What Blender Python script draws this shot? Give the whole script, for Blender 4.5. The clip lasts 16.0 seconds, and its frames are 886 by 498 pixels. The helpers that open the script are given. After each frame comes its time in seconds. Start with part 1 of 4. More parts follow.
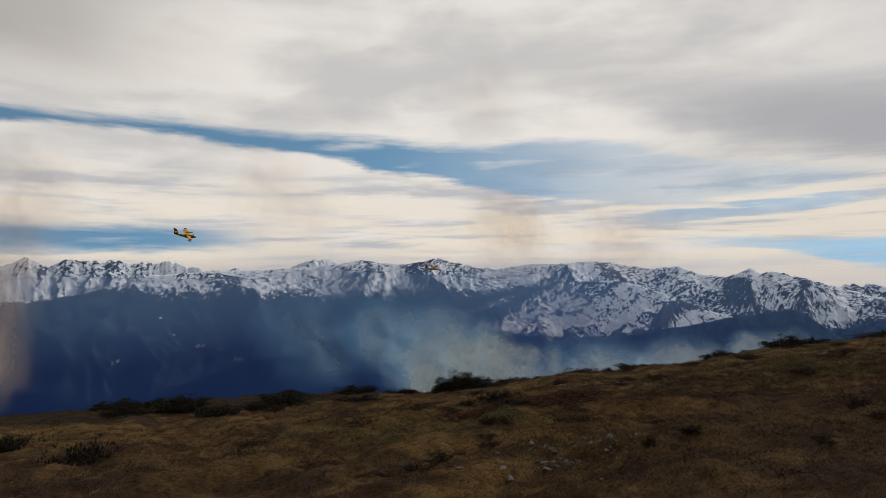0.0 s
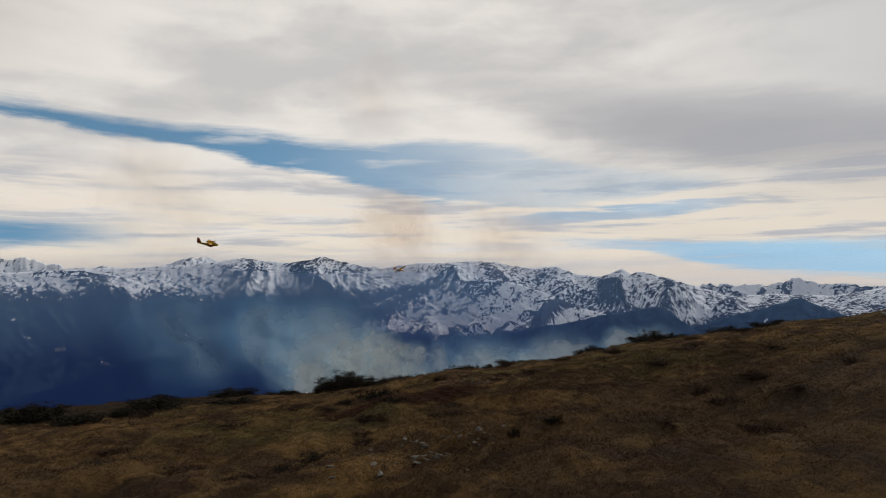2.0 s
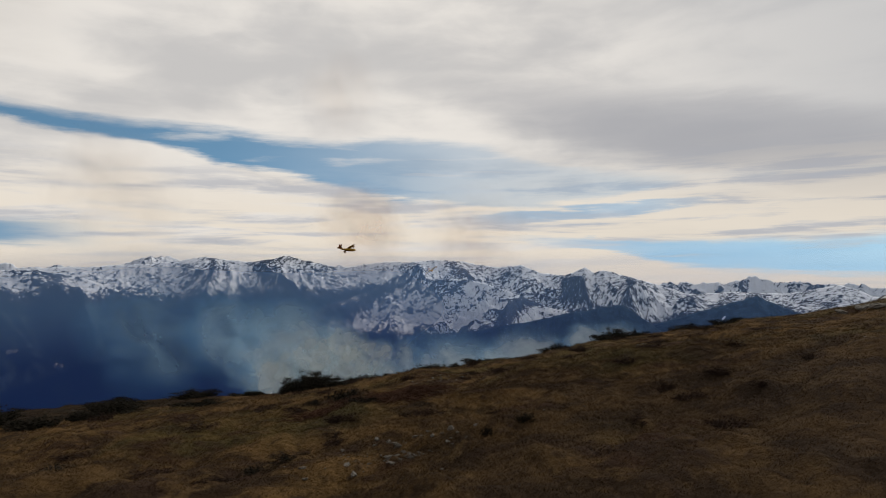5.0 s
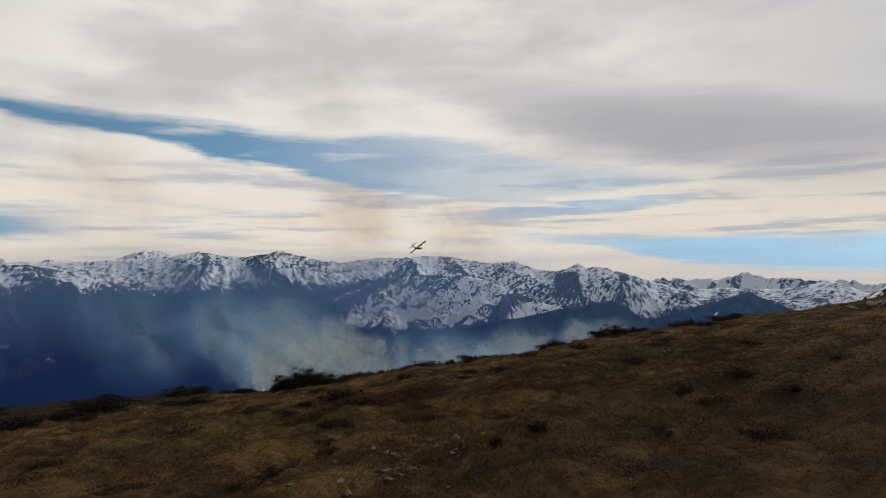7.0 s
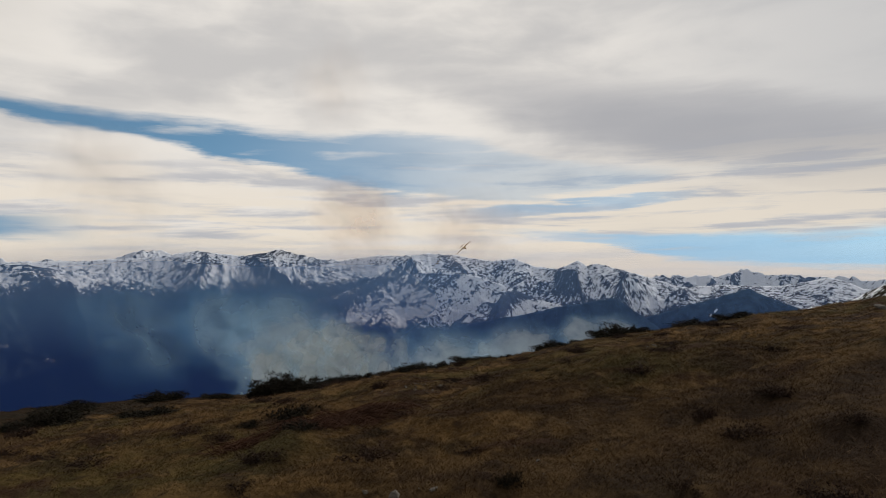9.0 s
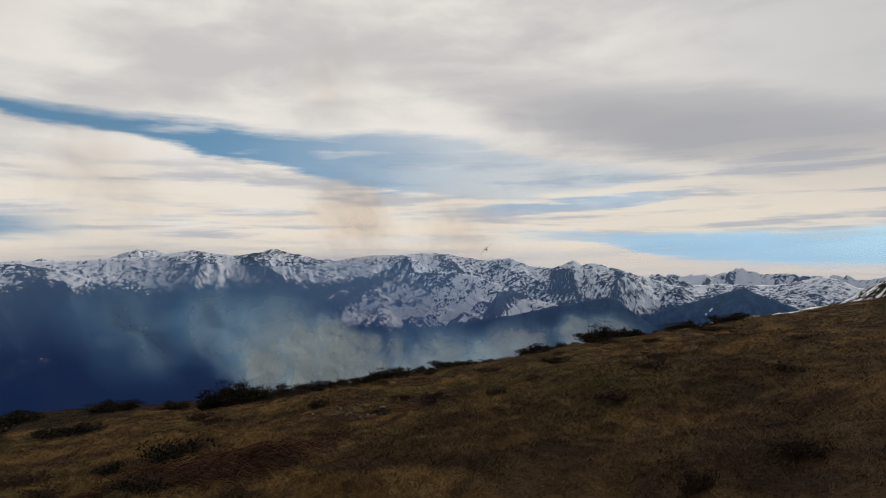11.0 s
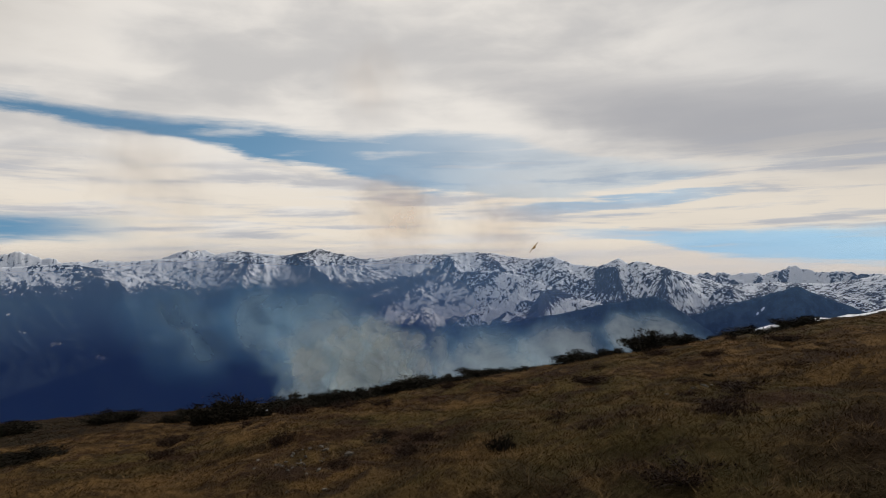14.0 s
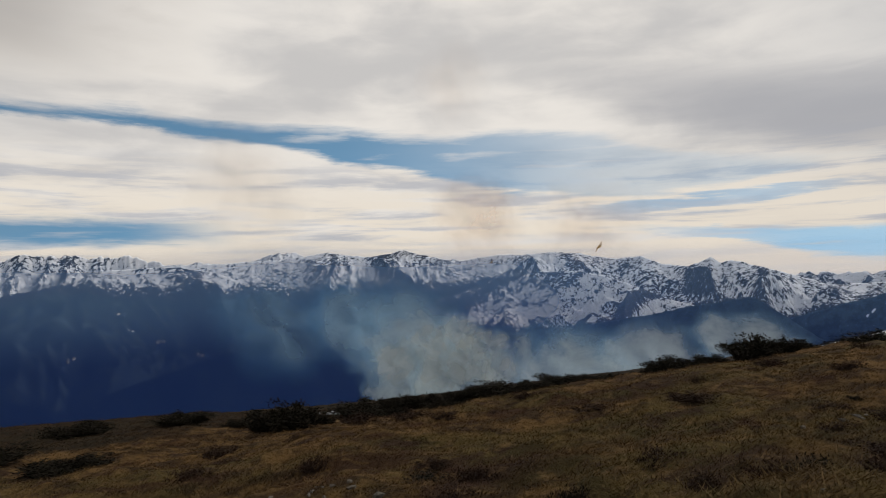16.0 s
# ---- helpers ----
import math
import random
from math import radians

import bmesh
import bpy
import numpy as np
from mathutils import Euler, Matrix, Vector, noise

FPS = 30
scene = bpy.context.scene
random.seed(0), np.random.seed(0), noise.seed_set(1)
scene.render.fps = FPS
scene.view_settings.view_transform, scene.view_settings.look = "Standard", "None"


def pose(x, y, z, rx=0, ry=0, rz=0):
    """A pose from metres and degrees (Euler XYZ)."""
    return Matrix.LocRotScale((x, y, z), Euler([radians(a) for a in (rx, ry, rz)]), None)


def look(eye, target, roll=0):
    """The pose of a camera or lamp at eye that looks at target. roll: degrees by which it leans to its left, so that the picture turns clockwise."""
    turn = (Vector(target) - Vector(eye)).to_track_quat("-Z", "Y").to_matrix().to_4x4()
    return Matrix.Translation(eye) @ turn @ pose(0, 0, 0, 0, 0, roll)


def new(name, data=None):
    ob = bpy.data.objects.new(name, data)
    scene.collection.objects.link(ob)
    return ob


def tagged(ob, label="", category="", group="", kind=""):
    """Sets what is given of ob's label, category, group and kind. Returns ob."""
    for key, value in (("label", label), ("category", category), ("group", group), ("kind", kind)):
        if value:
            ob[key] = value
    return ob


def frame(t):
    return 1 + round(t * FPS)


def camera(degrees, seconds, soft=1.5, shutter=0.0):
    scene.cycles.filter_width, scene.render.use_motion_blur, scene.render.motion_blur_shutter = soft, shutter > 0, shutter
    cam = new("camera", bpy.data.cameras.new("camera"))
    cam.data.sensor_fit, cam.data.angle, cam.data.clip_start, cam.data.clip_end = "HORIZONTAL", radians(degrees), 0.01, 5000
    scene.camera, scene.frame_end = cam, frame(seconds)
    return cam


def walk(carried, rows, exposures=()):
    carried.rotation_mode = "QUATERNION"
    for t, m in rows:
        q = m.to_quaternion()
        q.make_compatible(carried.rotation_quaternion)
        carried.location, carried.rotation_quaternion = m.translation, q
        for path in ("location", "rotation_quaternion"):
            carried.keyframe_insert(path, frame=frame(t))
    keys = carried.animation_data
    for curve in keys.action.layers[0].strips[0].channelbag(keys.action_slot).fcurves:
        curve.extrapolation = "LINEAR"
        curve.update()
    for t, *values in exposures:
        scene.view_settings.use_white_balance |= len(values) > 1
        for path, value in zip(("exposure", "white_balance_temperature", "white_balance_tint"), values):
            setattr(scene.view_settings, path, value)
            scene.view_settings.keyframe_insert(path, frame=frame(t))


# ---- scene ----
cam = camera(68.78, 16.0, soft=0.5)
PATH = [
    (0.0, pose(0.000, -0.009, 0.003, 92.69, 0.60, 0.09)),
    (0.5, pose(0.005, -0.030, 0.009, 92.63, 0.47, -3.61)),
    (1.0, pose(0.036, -0.035, 0.009, 92.61, 0.43, -6.46)),
    (1.5, pose(0.102, -0.065, 0.002, 92.54, 0.49, -8.53)),
    (2.0, pose(0.140, -0.097, -0.009, 92.52, 0.42, -9.88)),
    (2.5, pose(0.136, -0.113, -0.004, 92.48, 0.36, -11.04)),
    (3.0, pose(0.113, -0.112, 0.000, 92.46, 0.29, -11.80)),
    (3.5, pose(0.080, -0.117, 0.008, 92.46, 0.28, -12.20)),
    (4.0, pose(0.061, -0.113, 0.013, 92.45, 0.35, -12.49)),
    (6.5, pose(0.053, 0.334, -0.037, 92.19, 0.47, -13.40)),
    (7.0, pose(0.115, 0.681, -0.028, 92.00, 0.40, -13.49)),
    (7.5, pose(0.272, 1.101, -0.060, 91.98, 0.51, -13.54)),
    (8.0, pose(0.514, 1.550, -0.085, 91.99, 0.55, -13.56)),
    (8.5, pose(0.823, 2.087, -0.087, 91.84, 0.59, -13.56)),
    (9.0, pose(1.073, 2.490, -0.084, 91.83, 0.63, -13.54)),
    (11.5, pose(2.962, 5.077, -0.121, 91.75, 0.72, -14.08)),
    (12.0, pose(3.210, 5.424, -0.081, 91.77, 0.76, -14.24)),
    (12.5, pose(3.512, 5.936, -0.115, 91.75, 0.72, -14.28)),
    (13.0, pose(3.773, 6.504, -0.151, 91.70, 0.72, -14.14)),
    (13.5, pose(3.975, 7.087, -0.149, 91.74, 0.77, -12.78)),
    (14.0, pose(4.186, 7.704, -0.170, 91.74, 0.89, -10.12)),
    (14.5, pose(4.398, 8.292, -0.226, 91.88, 1.05, -7.86)),
    (15.0, pose(4.565, 8.840, -0.259, 91.91, 1.12, -5.15)),
    (15.5, pose(4.716, 9.318, -0.268, 91.94, 1.13, -3.74)),
    (16.0, pose(4.855, 9.680, -0.286, 91.94, 1.21, -2.82)),
]
walk(cam, PATH)

# ---- world, sun ----
SUN_AZ, SUN_EL = 58.0, 40.0


class Nodes:
    """Short hand for a node tree."""

    def __init__(self, tree):
        self.tree, self.n, self.l = tree, tree.nodes, tree.links

    def add(self, kind, **props):
        node = self.n.new(kind)
        for k, v in props.items():
            if k == "operation":
                node.operation = v
            elif k == "blend_type":
                node.blend_type = v
            elif k == "data_type":
                node.data_type = v
            elif k == "noise_dimensions":
                node.noise_dimensions = v
        return node

    def put(self, sock, v):
        if isinstance(v, bpy.types.NodeSocket):
            self.l.new(v, sock)
        else:
            sock.default_value = v

    def math(self, op, a, b=0.0, c=0.0, clamp=False):
        node = self.add("ShaderNodeMath", operation=op)
        node.use_clamp = clamp
        for s, v in zip(node.inputs, (a, b, c)):
            self.put(s, v)
        return node.outputs[0]

    def step(self, v, lo, hi):
        """Smooth step of v from lo to hi."""
        node = self.n.new("ShaderNodeMapRange")
        node.interpolation_type = "SMOOTHSTEP"
        self.put(node.inputs[0], v)
        node.inputs[1].default_value, node.inputs[2].default_value = lo, hi
        return node.outputs[0]

    def noise(self, vec, scale, detail=5.0, rough=0.55, warp=0.0):
        node = self.n.new("ShaderNodeTexNoise")
        self.put(node.inputs["Vector"], vec)
        node.inputs["Scale"].default_value = scale
        node.inputs["Detail"].default_value = detail
        node.inputs["Roughness"].default_value = rough
        node.inputs["Distortion"].default_value = warp
        return node.outputs["Fac"]

    def mix(self, f, a, b, blend="MIX"):
        node = self.n.new("ShaderNodeMix")
        node.data_type, node.blend_type = "RGBA", blend
        self.put(node.inputs[0], f)
        for s, v in ((node.inputs[6], a), (node.inputs[7], b)):
            self.put(s, (*v, 1.0) if isinstance(v, tuple) and len(v) == 3 else v)
        return node.outputs[2]

    def xyz(self, x, y, z):
        node = self.n.new("ShaderNodeCombineXYZ")
        for s, v in zip(node.inputs, (x, y, z)):
            self.put(s, v)
        return node.outputs[0]

    def split(self, v):
        node = self.n.new("ShaderNodeSeparateXYZ")
        self.put(node.inputs[0], v)
        return node.outputs


def build_world():
    world = bpy.data.worlds.new("sky")
    scene.world = world
    world.use_nodes = True
    t = Nodes(world.node_tree)
    t.n.clear()
    d = t.n.new("ShaderNodeTexCoord").outputs["Generated"]
    x, y, z = t.split(d)
    az = t.math("MULTIPLY", t.math("ARCTAN2", x, y), 57.2958)
    el = t.math("MULTIPLY", t.math("ARCSINE", z), 57.2958)
    # cloud coordinates: long streaks that lie along the horizon, finer towards it
    lift = t.math("POWER", t.math("MAXIMUM", t.math("ADD", el, 2.0), 0.05), 0.62)
    fine = t.noise(t.xyz(t.math("MULTIPLY", az, 0.072), lift, 0.0), 1.5, 9.0, 0.54, 0.3)
    broad = t.noise(t.xyz(t.math("MULTIPLY", az, 0.024), t.math("MULTIPLY", lift, 0.55), 3.7), 1.3, 4.0, 0.48, 0.3)
    wisp = t.noise(t.xyz(t.math("MULTIPLY", az, 0.052), t.math("MULTIPLY", lift, 2.2), 8.1), 1.5, 9.0, 0.58, 0.25)
    shred = t.noise(t.xyz(t.math("MULTIPLY", az, 0.16), t.math("MULTIPLY", lift, 4.5), 5.2), 1.5, 7.0, 0.62, 0.3)
    # elevations wander with the noise, so that the gaps have torn edges
    wob = t.math("ADD", t.math("MULTIPLY_ADD", fine, 1.5, -0.75), t.math("MULTIPLY_ADD", wisp, 1.5, -0.75))
    wob = t.math("ADD", wob, t.math("MULTIPLY_ADD", shred, 0.9, -0.45))
    elw = t.math("ADD", el, wob)

    def along(stops):
        """A value that changes with the azimuth, through (azimuth, value) stops."""
        ramp = t.n.new("ShaderNodeValToRGB")
        t.put(ramp.inputs[0], t.math("MULTIPLY_ADD", az, 0.01, 0.45))
        els = ramp.color_ramp.elements
        while len(els) < len(stops):
            els.new(0.5)
        for e, (a, v) in zip(els, stops):
            e.position, e.color = a * 0.01 + 0.45, (v / 20, v / 20, v / 20, 1.0)
        return t.math("MULTIPLY", ramp.outputs[0], 20.0)

    def within(v, a, b, c, d):
        return t.math("MULTIPLY", t.step(v, a, b), t.math("SUBTRACT", 1.0, t.step(v, c, d)))

    def gap(centre, half, soft):
        off = t.math("ABSOLUTE", t.math("SUBTRACT", elw, centre))
        return t.math("SUBTRACT", 1.0, t.step(t.math("DIVIDE", off, half), 1.0 - soft, 1.0 + soft))

    upper = along([(-40, 12.7), (-34, 12.95), (-23, 13.15), (-17, 12.9), (-11, 12.5), (-5, 12.2), (3, 11.8), (10, 11.9), (17, 11.1), (22, 9.7), (28, 8.7), (34, 7.8)])
    lower = along([(-40, 11.4), (-34, 11.6), (-29, 12.2), (-23, 12.0), (-18, 11.45), (-13, 10.9), (-7, 9.9), (-1, 8.9), (4, 8.0), (9, 6.9), (14, 6.2), (20, 5.8), (26, 6.2), (34, 7.8)])
    streak = t.math("MULTIPLY", t.step(t.math("SUBTRACT", upper, elw), -0.45, 0.75), t.step(t.math("SUBTRACT", elw, lower), -0.25, 0.40))
    streak = t.math("MULTIPLY", streak, t.math("SUBTRACT", 1.0, t.math("MULTIPLY", t.step(az, -8.0, 25.0), 0.68)))
    low_left = t.math("MULTIPLY", gap(3.5, 0.95, 0.6), t.math("SUBTRACT", 1.0, t.step(az, -24.0, -13.0)))
    low_right = t.math("MULTIPLY", gap(along([(19, 3.2), (30, 2.2), (36, 1.4), (50, 1.2)]), along([(19, 0.3), (28, 0.5), (34, 1.2), (48, 1.5)]), 0.35), t.math("MULTIPLY", t.step(az, 16.0, 33.0), 0.78))
    mid_right = t.math("MULTIPLY", t.math("MULTIPLY", gap(6.0, 1.0, 0.7), within(az, 12.0, 20.0, 28.0, 38.0)), t.step(wisp, 0.46, 0.56))
    clear = t.math("MAXIMUM", t.math("MAXIMUM", streak, low_left), t.math("MAXIMUM", low_right, t.math("MULTIPLY", mid_right, 0.55)))
    clear = t.math("MULTIPLY", clear, t.math("SUBTRACT", 1.0, t.math("MULTIPLY", t.step(wisp, 0.54, 0.70), 0.45)))
    # cloud brightness: a smooth high deck
    shade = t.step(t.math("ADD", t.math("MULTIPLY", fine, 0.45), t.math("MULTIPLY", broad, 0.75)), 0.49, 0.76)
    body = t.mix(shade, (0.81, 0.77, 0.72), (0.57, 0.555, 0.545))
    body = t.mix(t.math("MULTIPLY", t.step(az, 18.0, 50.0), 0.7), body, (0.50, 0.505, 0.52))
    # brown smoke has drifted under the deck in the west
    murk = t.math("MULTIPLY", t.math("SUBTRACT", 1.0, t.step(t.math("ADD", az, t.math("MULTIPLY_ADD", fine, 16.0, -8.0)), -36.0, -14.0)), t.step(el, 12.5, 19.0))
    body = t.mix(t.math("MULTIPLY", murk, 0.75), body, (0.36, 0.335, 0.315))
    fall = t.math("SUBTRACT", elw, t.math("MULTIPLY_ADD", az, -0.205, 18.6))
    off = t.math("ADD", t.math("POWER", t.math("MULTIPLY", t.math("SUBTRACT", az, 40.0), 0.038), 2.0), t.math("POWER", t.math("MULTIPLY", t.math("ADD", fall, t.math("MULTIPLY_ADD", broad, 3.0, -1.5)), 0.30), 2.0))
    grey = t.math("MULTIPLY", t.math("SUBTRACT", 1.0, t.step(off, 0.0, 1.5)), 0.75)
    body = t.mix(grey, body, (0.36, 0.365, 0.395))
    # grey undersides in streaks over the horizon
    body = t.mix(t.math("MULTIPLY", within(el, 2.0, 3.2, 7.5, 11.0), t.math("MULTIPLY", t.step(t.math("ADD", t.math("MULTIPLY", wisp, 0.6), t.math("MULTIPLY", fine, 0.4)), 0.43, 0.60), 0.75)), body, (0.43, 0.44, 0.48))
    warm = t.math("MULTIPLY", t.math("SUBTRACT", 1.0, t.step(el, 4.0, 11.5)), t.math("SUBTRACT", 1.0, t.step(wisp, 0.44, 0.60)))
    body = t.mix(t.math("MULTIPLY", warm, 0.8), body, (0.80, 0.715, 0.60))
    body = t.mix(t.math("MULTIPLY", t.math("SUBTRACT", 1.0, t.step(el, -0.5, 3.0)), 0.55), body, (0.76, 0.64, 0.53))
    # added, unseen darker cloud overhead and behind, to weaken the light on the ground
    dome = t.math("MULTIPLY", t.step(el, 24.0, 60.0), 1.0)
    back = t.math("SUBTRACT", 1.0, t.step(y, -0.3, 0.55))
    thick = t.math("MAXIMUM", dome, back)
    body = t.mix(t.math("MULTIPLY", thick, 0.85), body, (0.33, 0.335, 0.35))
    sky = t.n.new("ShaderNodeTexSky")
    sky.sky_type, sky.sun_disc = "NISHITA", False
    sky.sun_elevation, sky.sun_rotation = radians(SUN_EL), radians(SUN_AZ)
    sky.altitude, sky.air_density, sky.dust_density, sky.ozone_density = 1500, 1.0, 0.6, 0.8
    b1, b2 = t.n.new("ShaderNodeBackground"), t.n.new("ShaderNodeBackground")
    # the gaps show the blue of the sky well over the horizon
    t.put(sky.inputs[0], t.xyz(x, y, t.math("MULTIPLY_ADD", z, 1.6, 0.42)))
    t.put(b1.inputs[0], t.mix(1.0, sky.outputs[0], (0.76, 1.15, 1.04), "MULTIPLY"))
    b1.inputs[1].default_value = 0.136
    t.put(b2.inputs[0], body)
    b2.inputs[1].default_value = 1.0
    mixer = t.n.new("ShaderNodeMixShader")
    t.put(mixer.inputs[0], t.math("SUBTRACT", 1.0, t.math("MULTIPLY", clear, 0.95)))
    t.l.new(b1.outputs[0], mixer.inputs[1])
    t.l.new(b2.outputs[0], mixer.inputs[2])
    out = t.n.new("ShaderNodeOutputWorld")
    t.l.new(mixer.outputs[0], out.inputs[0])


build_world()
sun = new("sun", bpy.data.lights.new("sun", "SUN"))
sun.data.energy, sun.data.angle, sun.data.color = 2.3, radians(9), (1.0, 0.95, 0.87)
sun.matrix_world = look((900 * math.sin(radians(SUN_AZ)), 900 * math.cos(radians(SUN_AZ)), 900 * math.tan(radians(SUN_EL))), (0, 0, 0))


# ---- materials ----
def material(name):
    m = bpy.data.materials.new(name)
    m.use_nodes = True
    t = Nodes(m.node_tree)
    bsdf = m.node_tree.nodes["Principled BSDF"]
    bsdf.inputs["Specular IOR Level"].default_value = 0.2
    return m, t, bsdf


def place(t):
    return t.n.new("ShaderNodeNewGeometry").outputs["Position"]


def bumped(t, bsdf, height, strength, dist):
    b = t.n.new("ShaderNodeBump")
    b.inputs["Strength"].default_value, b.inputs["Distance"].default_value = strength, dist
    t.put(b.inputs["Height"], height)
    t.l.new(b.outputs[0], bsdf.inputs["Normal"])


def plain(name, colour, rough=0.6, vary=0.2, scale=6.0, metal=0.0):
    m, t, b = material(name)
    n = t.noise(t.n.new("ShaderNodeTexCoord").outputs["Object"], scale, 5)
    dark = tuple(c * (1 - vary) for c in colour)
    light = tuple(min(1, c * (1 + vary)) for c in colour)
    t.put(b.inputs["Base Color"], t.mix(n, dark, light))
    b.inputs["Roughness"].default_value, b.inputs["Metallic"].default_value = rough, metal
    return m


def turf_tone(t, p, k):
    """The mottled colour of the pasture: gold, brown, green and dark heath patches."""
    broad = t.noise(p, 0.16, 4, 0.55)
    mid = t.noise(p, 0.9, 6, 0.62, 0.4)
    small = t.noise(p, 3.4, 5, 0.62, 0.3)

    def c(r, g, b):
        return (r * k, g * k, b * k)

    col = t.mix(t.step(mid, 0.40, 0.60), c(0.027, 0.0165, 0.0085), c(0.102, 0.060, 0.0225))
    col = t.mix(t.math("MULTIPLY", t.step(broad, 0.47, 0.60), 0.55), col, c(0.048, 0.042, 0.014))
    col = t.mix(t.math("MULTIPLY", t.step(small, 0.50, 0.64), 0.75), col, c(0.026, 0.0165, 0.010))
    col = t.mix(t.math("MULTIPLY", t.step(t.noise(p, 0.5, 7, 0.68, 0.5), 0.53, 0.62), 0.85), col, c(0.027, 0.0155, 0.011))
    rust = t.noise(p, 0.34, 6, 0.62, 0.8)
    col = t.mix(t.math("MULTIPLY", t.step(rust, 0.55, 0.64), 0.8), col, c(0.030, 0.0150, 0.0095))
    gold = t.math("MULTIPLY", t.step(t.noise(p, 1.7, 5, 0.6, 0.6), 0.54, 0.66), 0.6)
    col = t.mix(gold, col, c(0.118, 0.073, 0.029))
    x, y, _ = t.split(p)
    # two darker patches in the near pasture
    for hx, hy, size, share in ((6.5, 6.5, 5.5, 0.6), (-5.5, 6.5, 5.5, 0.45)):
        off = t.math("SQRT", t.math("ADD", t.math("POWER", t.math("SUBTRACT", x, hx), 2.0), t.math("POWER", t.math("SUBTRACT", y, hy), 2.0)))
        off = t.math("ADD", off, t.math("MULTIPLY_ADD", rust, 12.0, -6.0))
        col = t.mix(t.math("MULTIPLY", t.math("SUBTRACT", 1.0, t.step(off, size * 0.4, size * 1.1)), share), col, c(0.024, 0.0155, 0.0105))
    # dark heath takes over past the crest
    west = t.math("ADD", t.math("SUBTRACT", y, t.math("MULTIPLY", x, 0.7)), t.math("MULTIPLY_ADD", broad, 18.0, -9.0))
    col = t.mix(t.math("MULTIPLY", t.step(west, 32.0, 38.0), 0.85), col, c(0.013, 0.0100, 0.0075))
    edge = t.math("ADD", t.math("ADD", y, t.math("MULTIPLY", x, 0.35)), t.math("MULTIPLY", broad, 22.0))
    return t.mix(t.math("MULTIPLY", t.step(edge, 62.0, 78.0), 0.8), col, c(0.017, 0.013, 0.009)), mid, small


def mat_turf():
    m, t, b = material("turf")
    p = place(t)
    fine = t.noise(p, 13.0, 7, 0.72)
    c, mid, small = turf_tone(t, p, 1.32)
    c = t.mix(t.math("MULTIPLY", t.step(fine, 0.50, 0.68), 0.45), c, (0.014, 0.009, 0.006))
    t.put(b.inputs["Base Color"], c)
    b.inputs["Roughness"].default_value = 0.95
    b.inputs["Specular IOR Level"].default_value = 0.03
    bumped(t, b, t.math("ADD", fine, t.math("MULTIPLY", small, 1.8)), 0.8, 0.12)
    return m


def mat_grass():
    m, t, b = material("dry_grass")
    c, _, _ = turf_tone(t, place(t), 1.48)
    isl = t.n.new("ShaderNodeNewGeometry").outputs["Random Per Island"]
    c = t.mix(t.math("MULTIPLY", t.math("POWER", isl, 3.0), 0.6), c, (0.16, 0.105, 0.055))
    t.put(b.inputs["Base Color"], c)
    b.inputs["Roughness"].default_value = 0.9
    b.inputs["Specular IOR Level"].default_value = 0.05
    return m


def mat_leafy(name, low, high, tip, scale=3.0):
    """Blades and leaves: each island has a tone of its own, on top of a broad drift of tone over the ground."""
    m, t, b = material(name)
    isl = t.n.new("ShaderNodeNewGeometry").outputs["Random Per Island"]
    drift = t.noise(place(t), scale, 4, 0.6)
    c = t.mix(t.step(drift, 0.35, 0.68), low, high)
    c = t.mix(t.math("MULTIPLY", t.math("POWER", isl, 2.0), 0.55), c, tip)
    t.put(b.inputs["Base Color"], c)
    b.inputs["Roughness"].default_value = 0.9
    b.inputs["Specular IOR Level"].default_value = 0.05
    return m


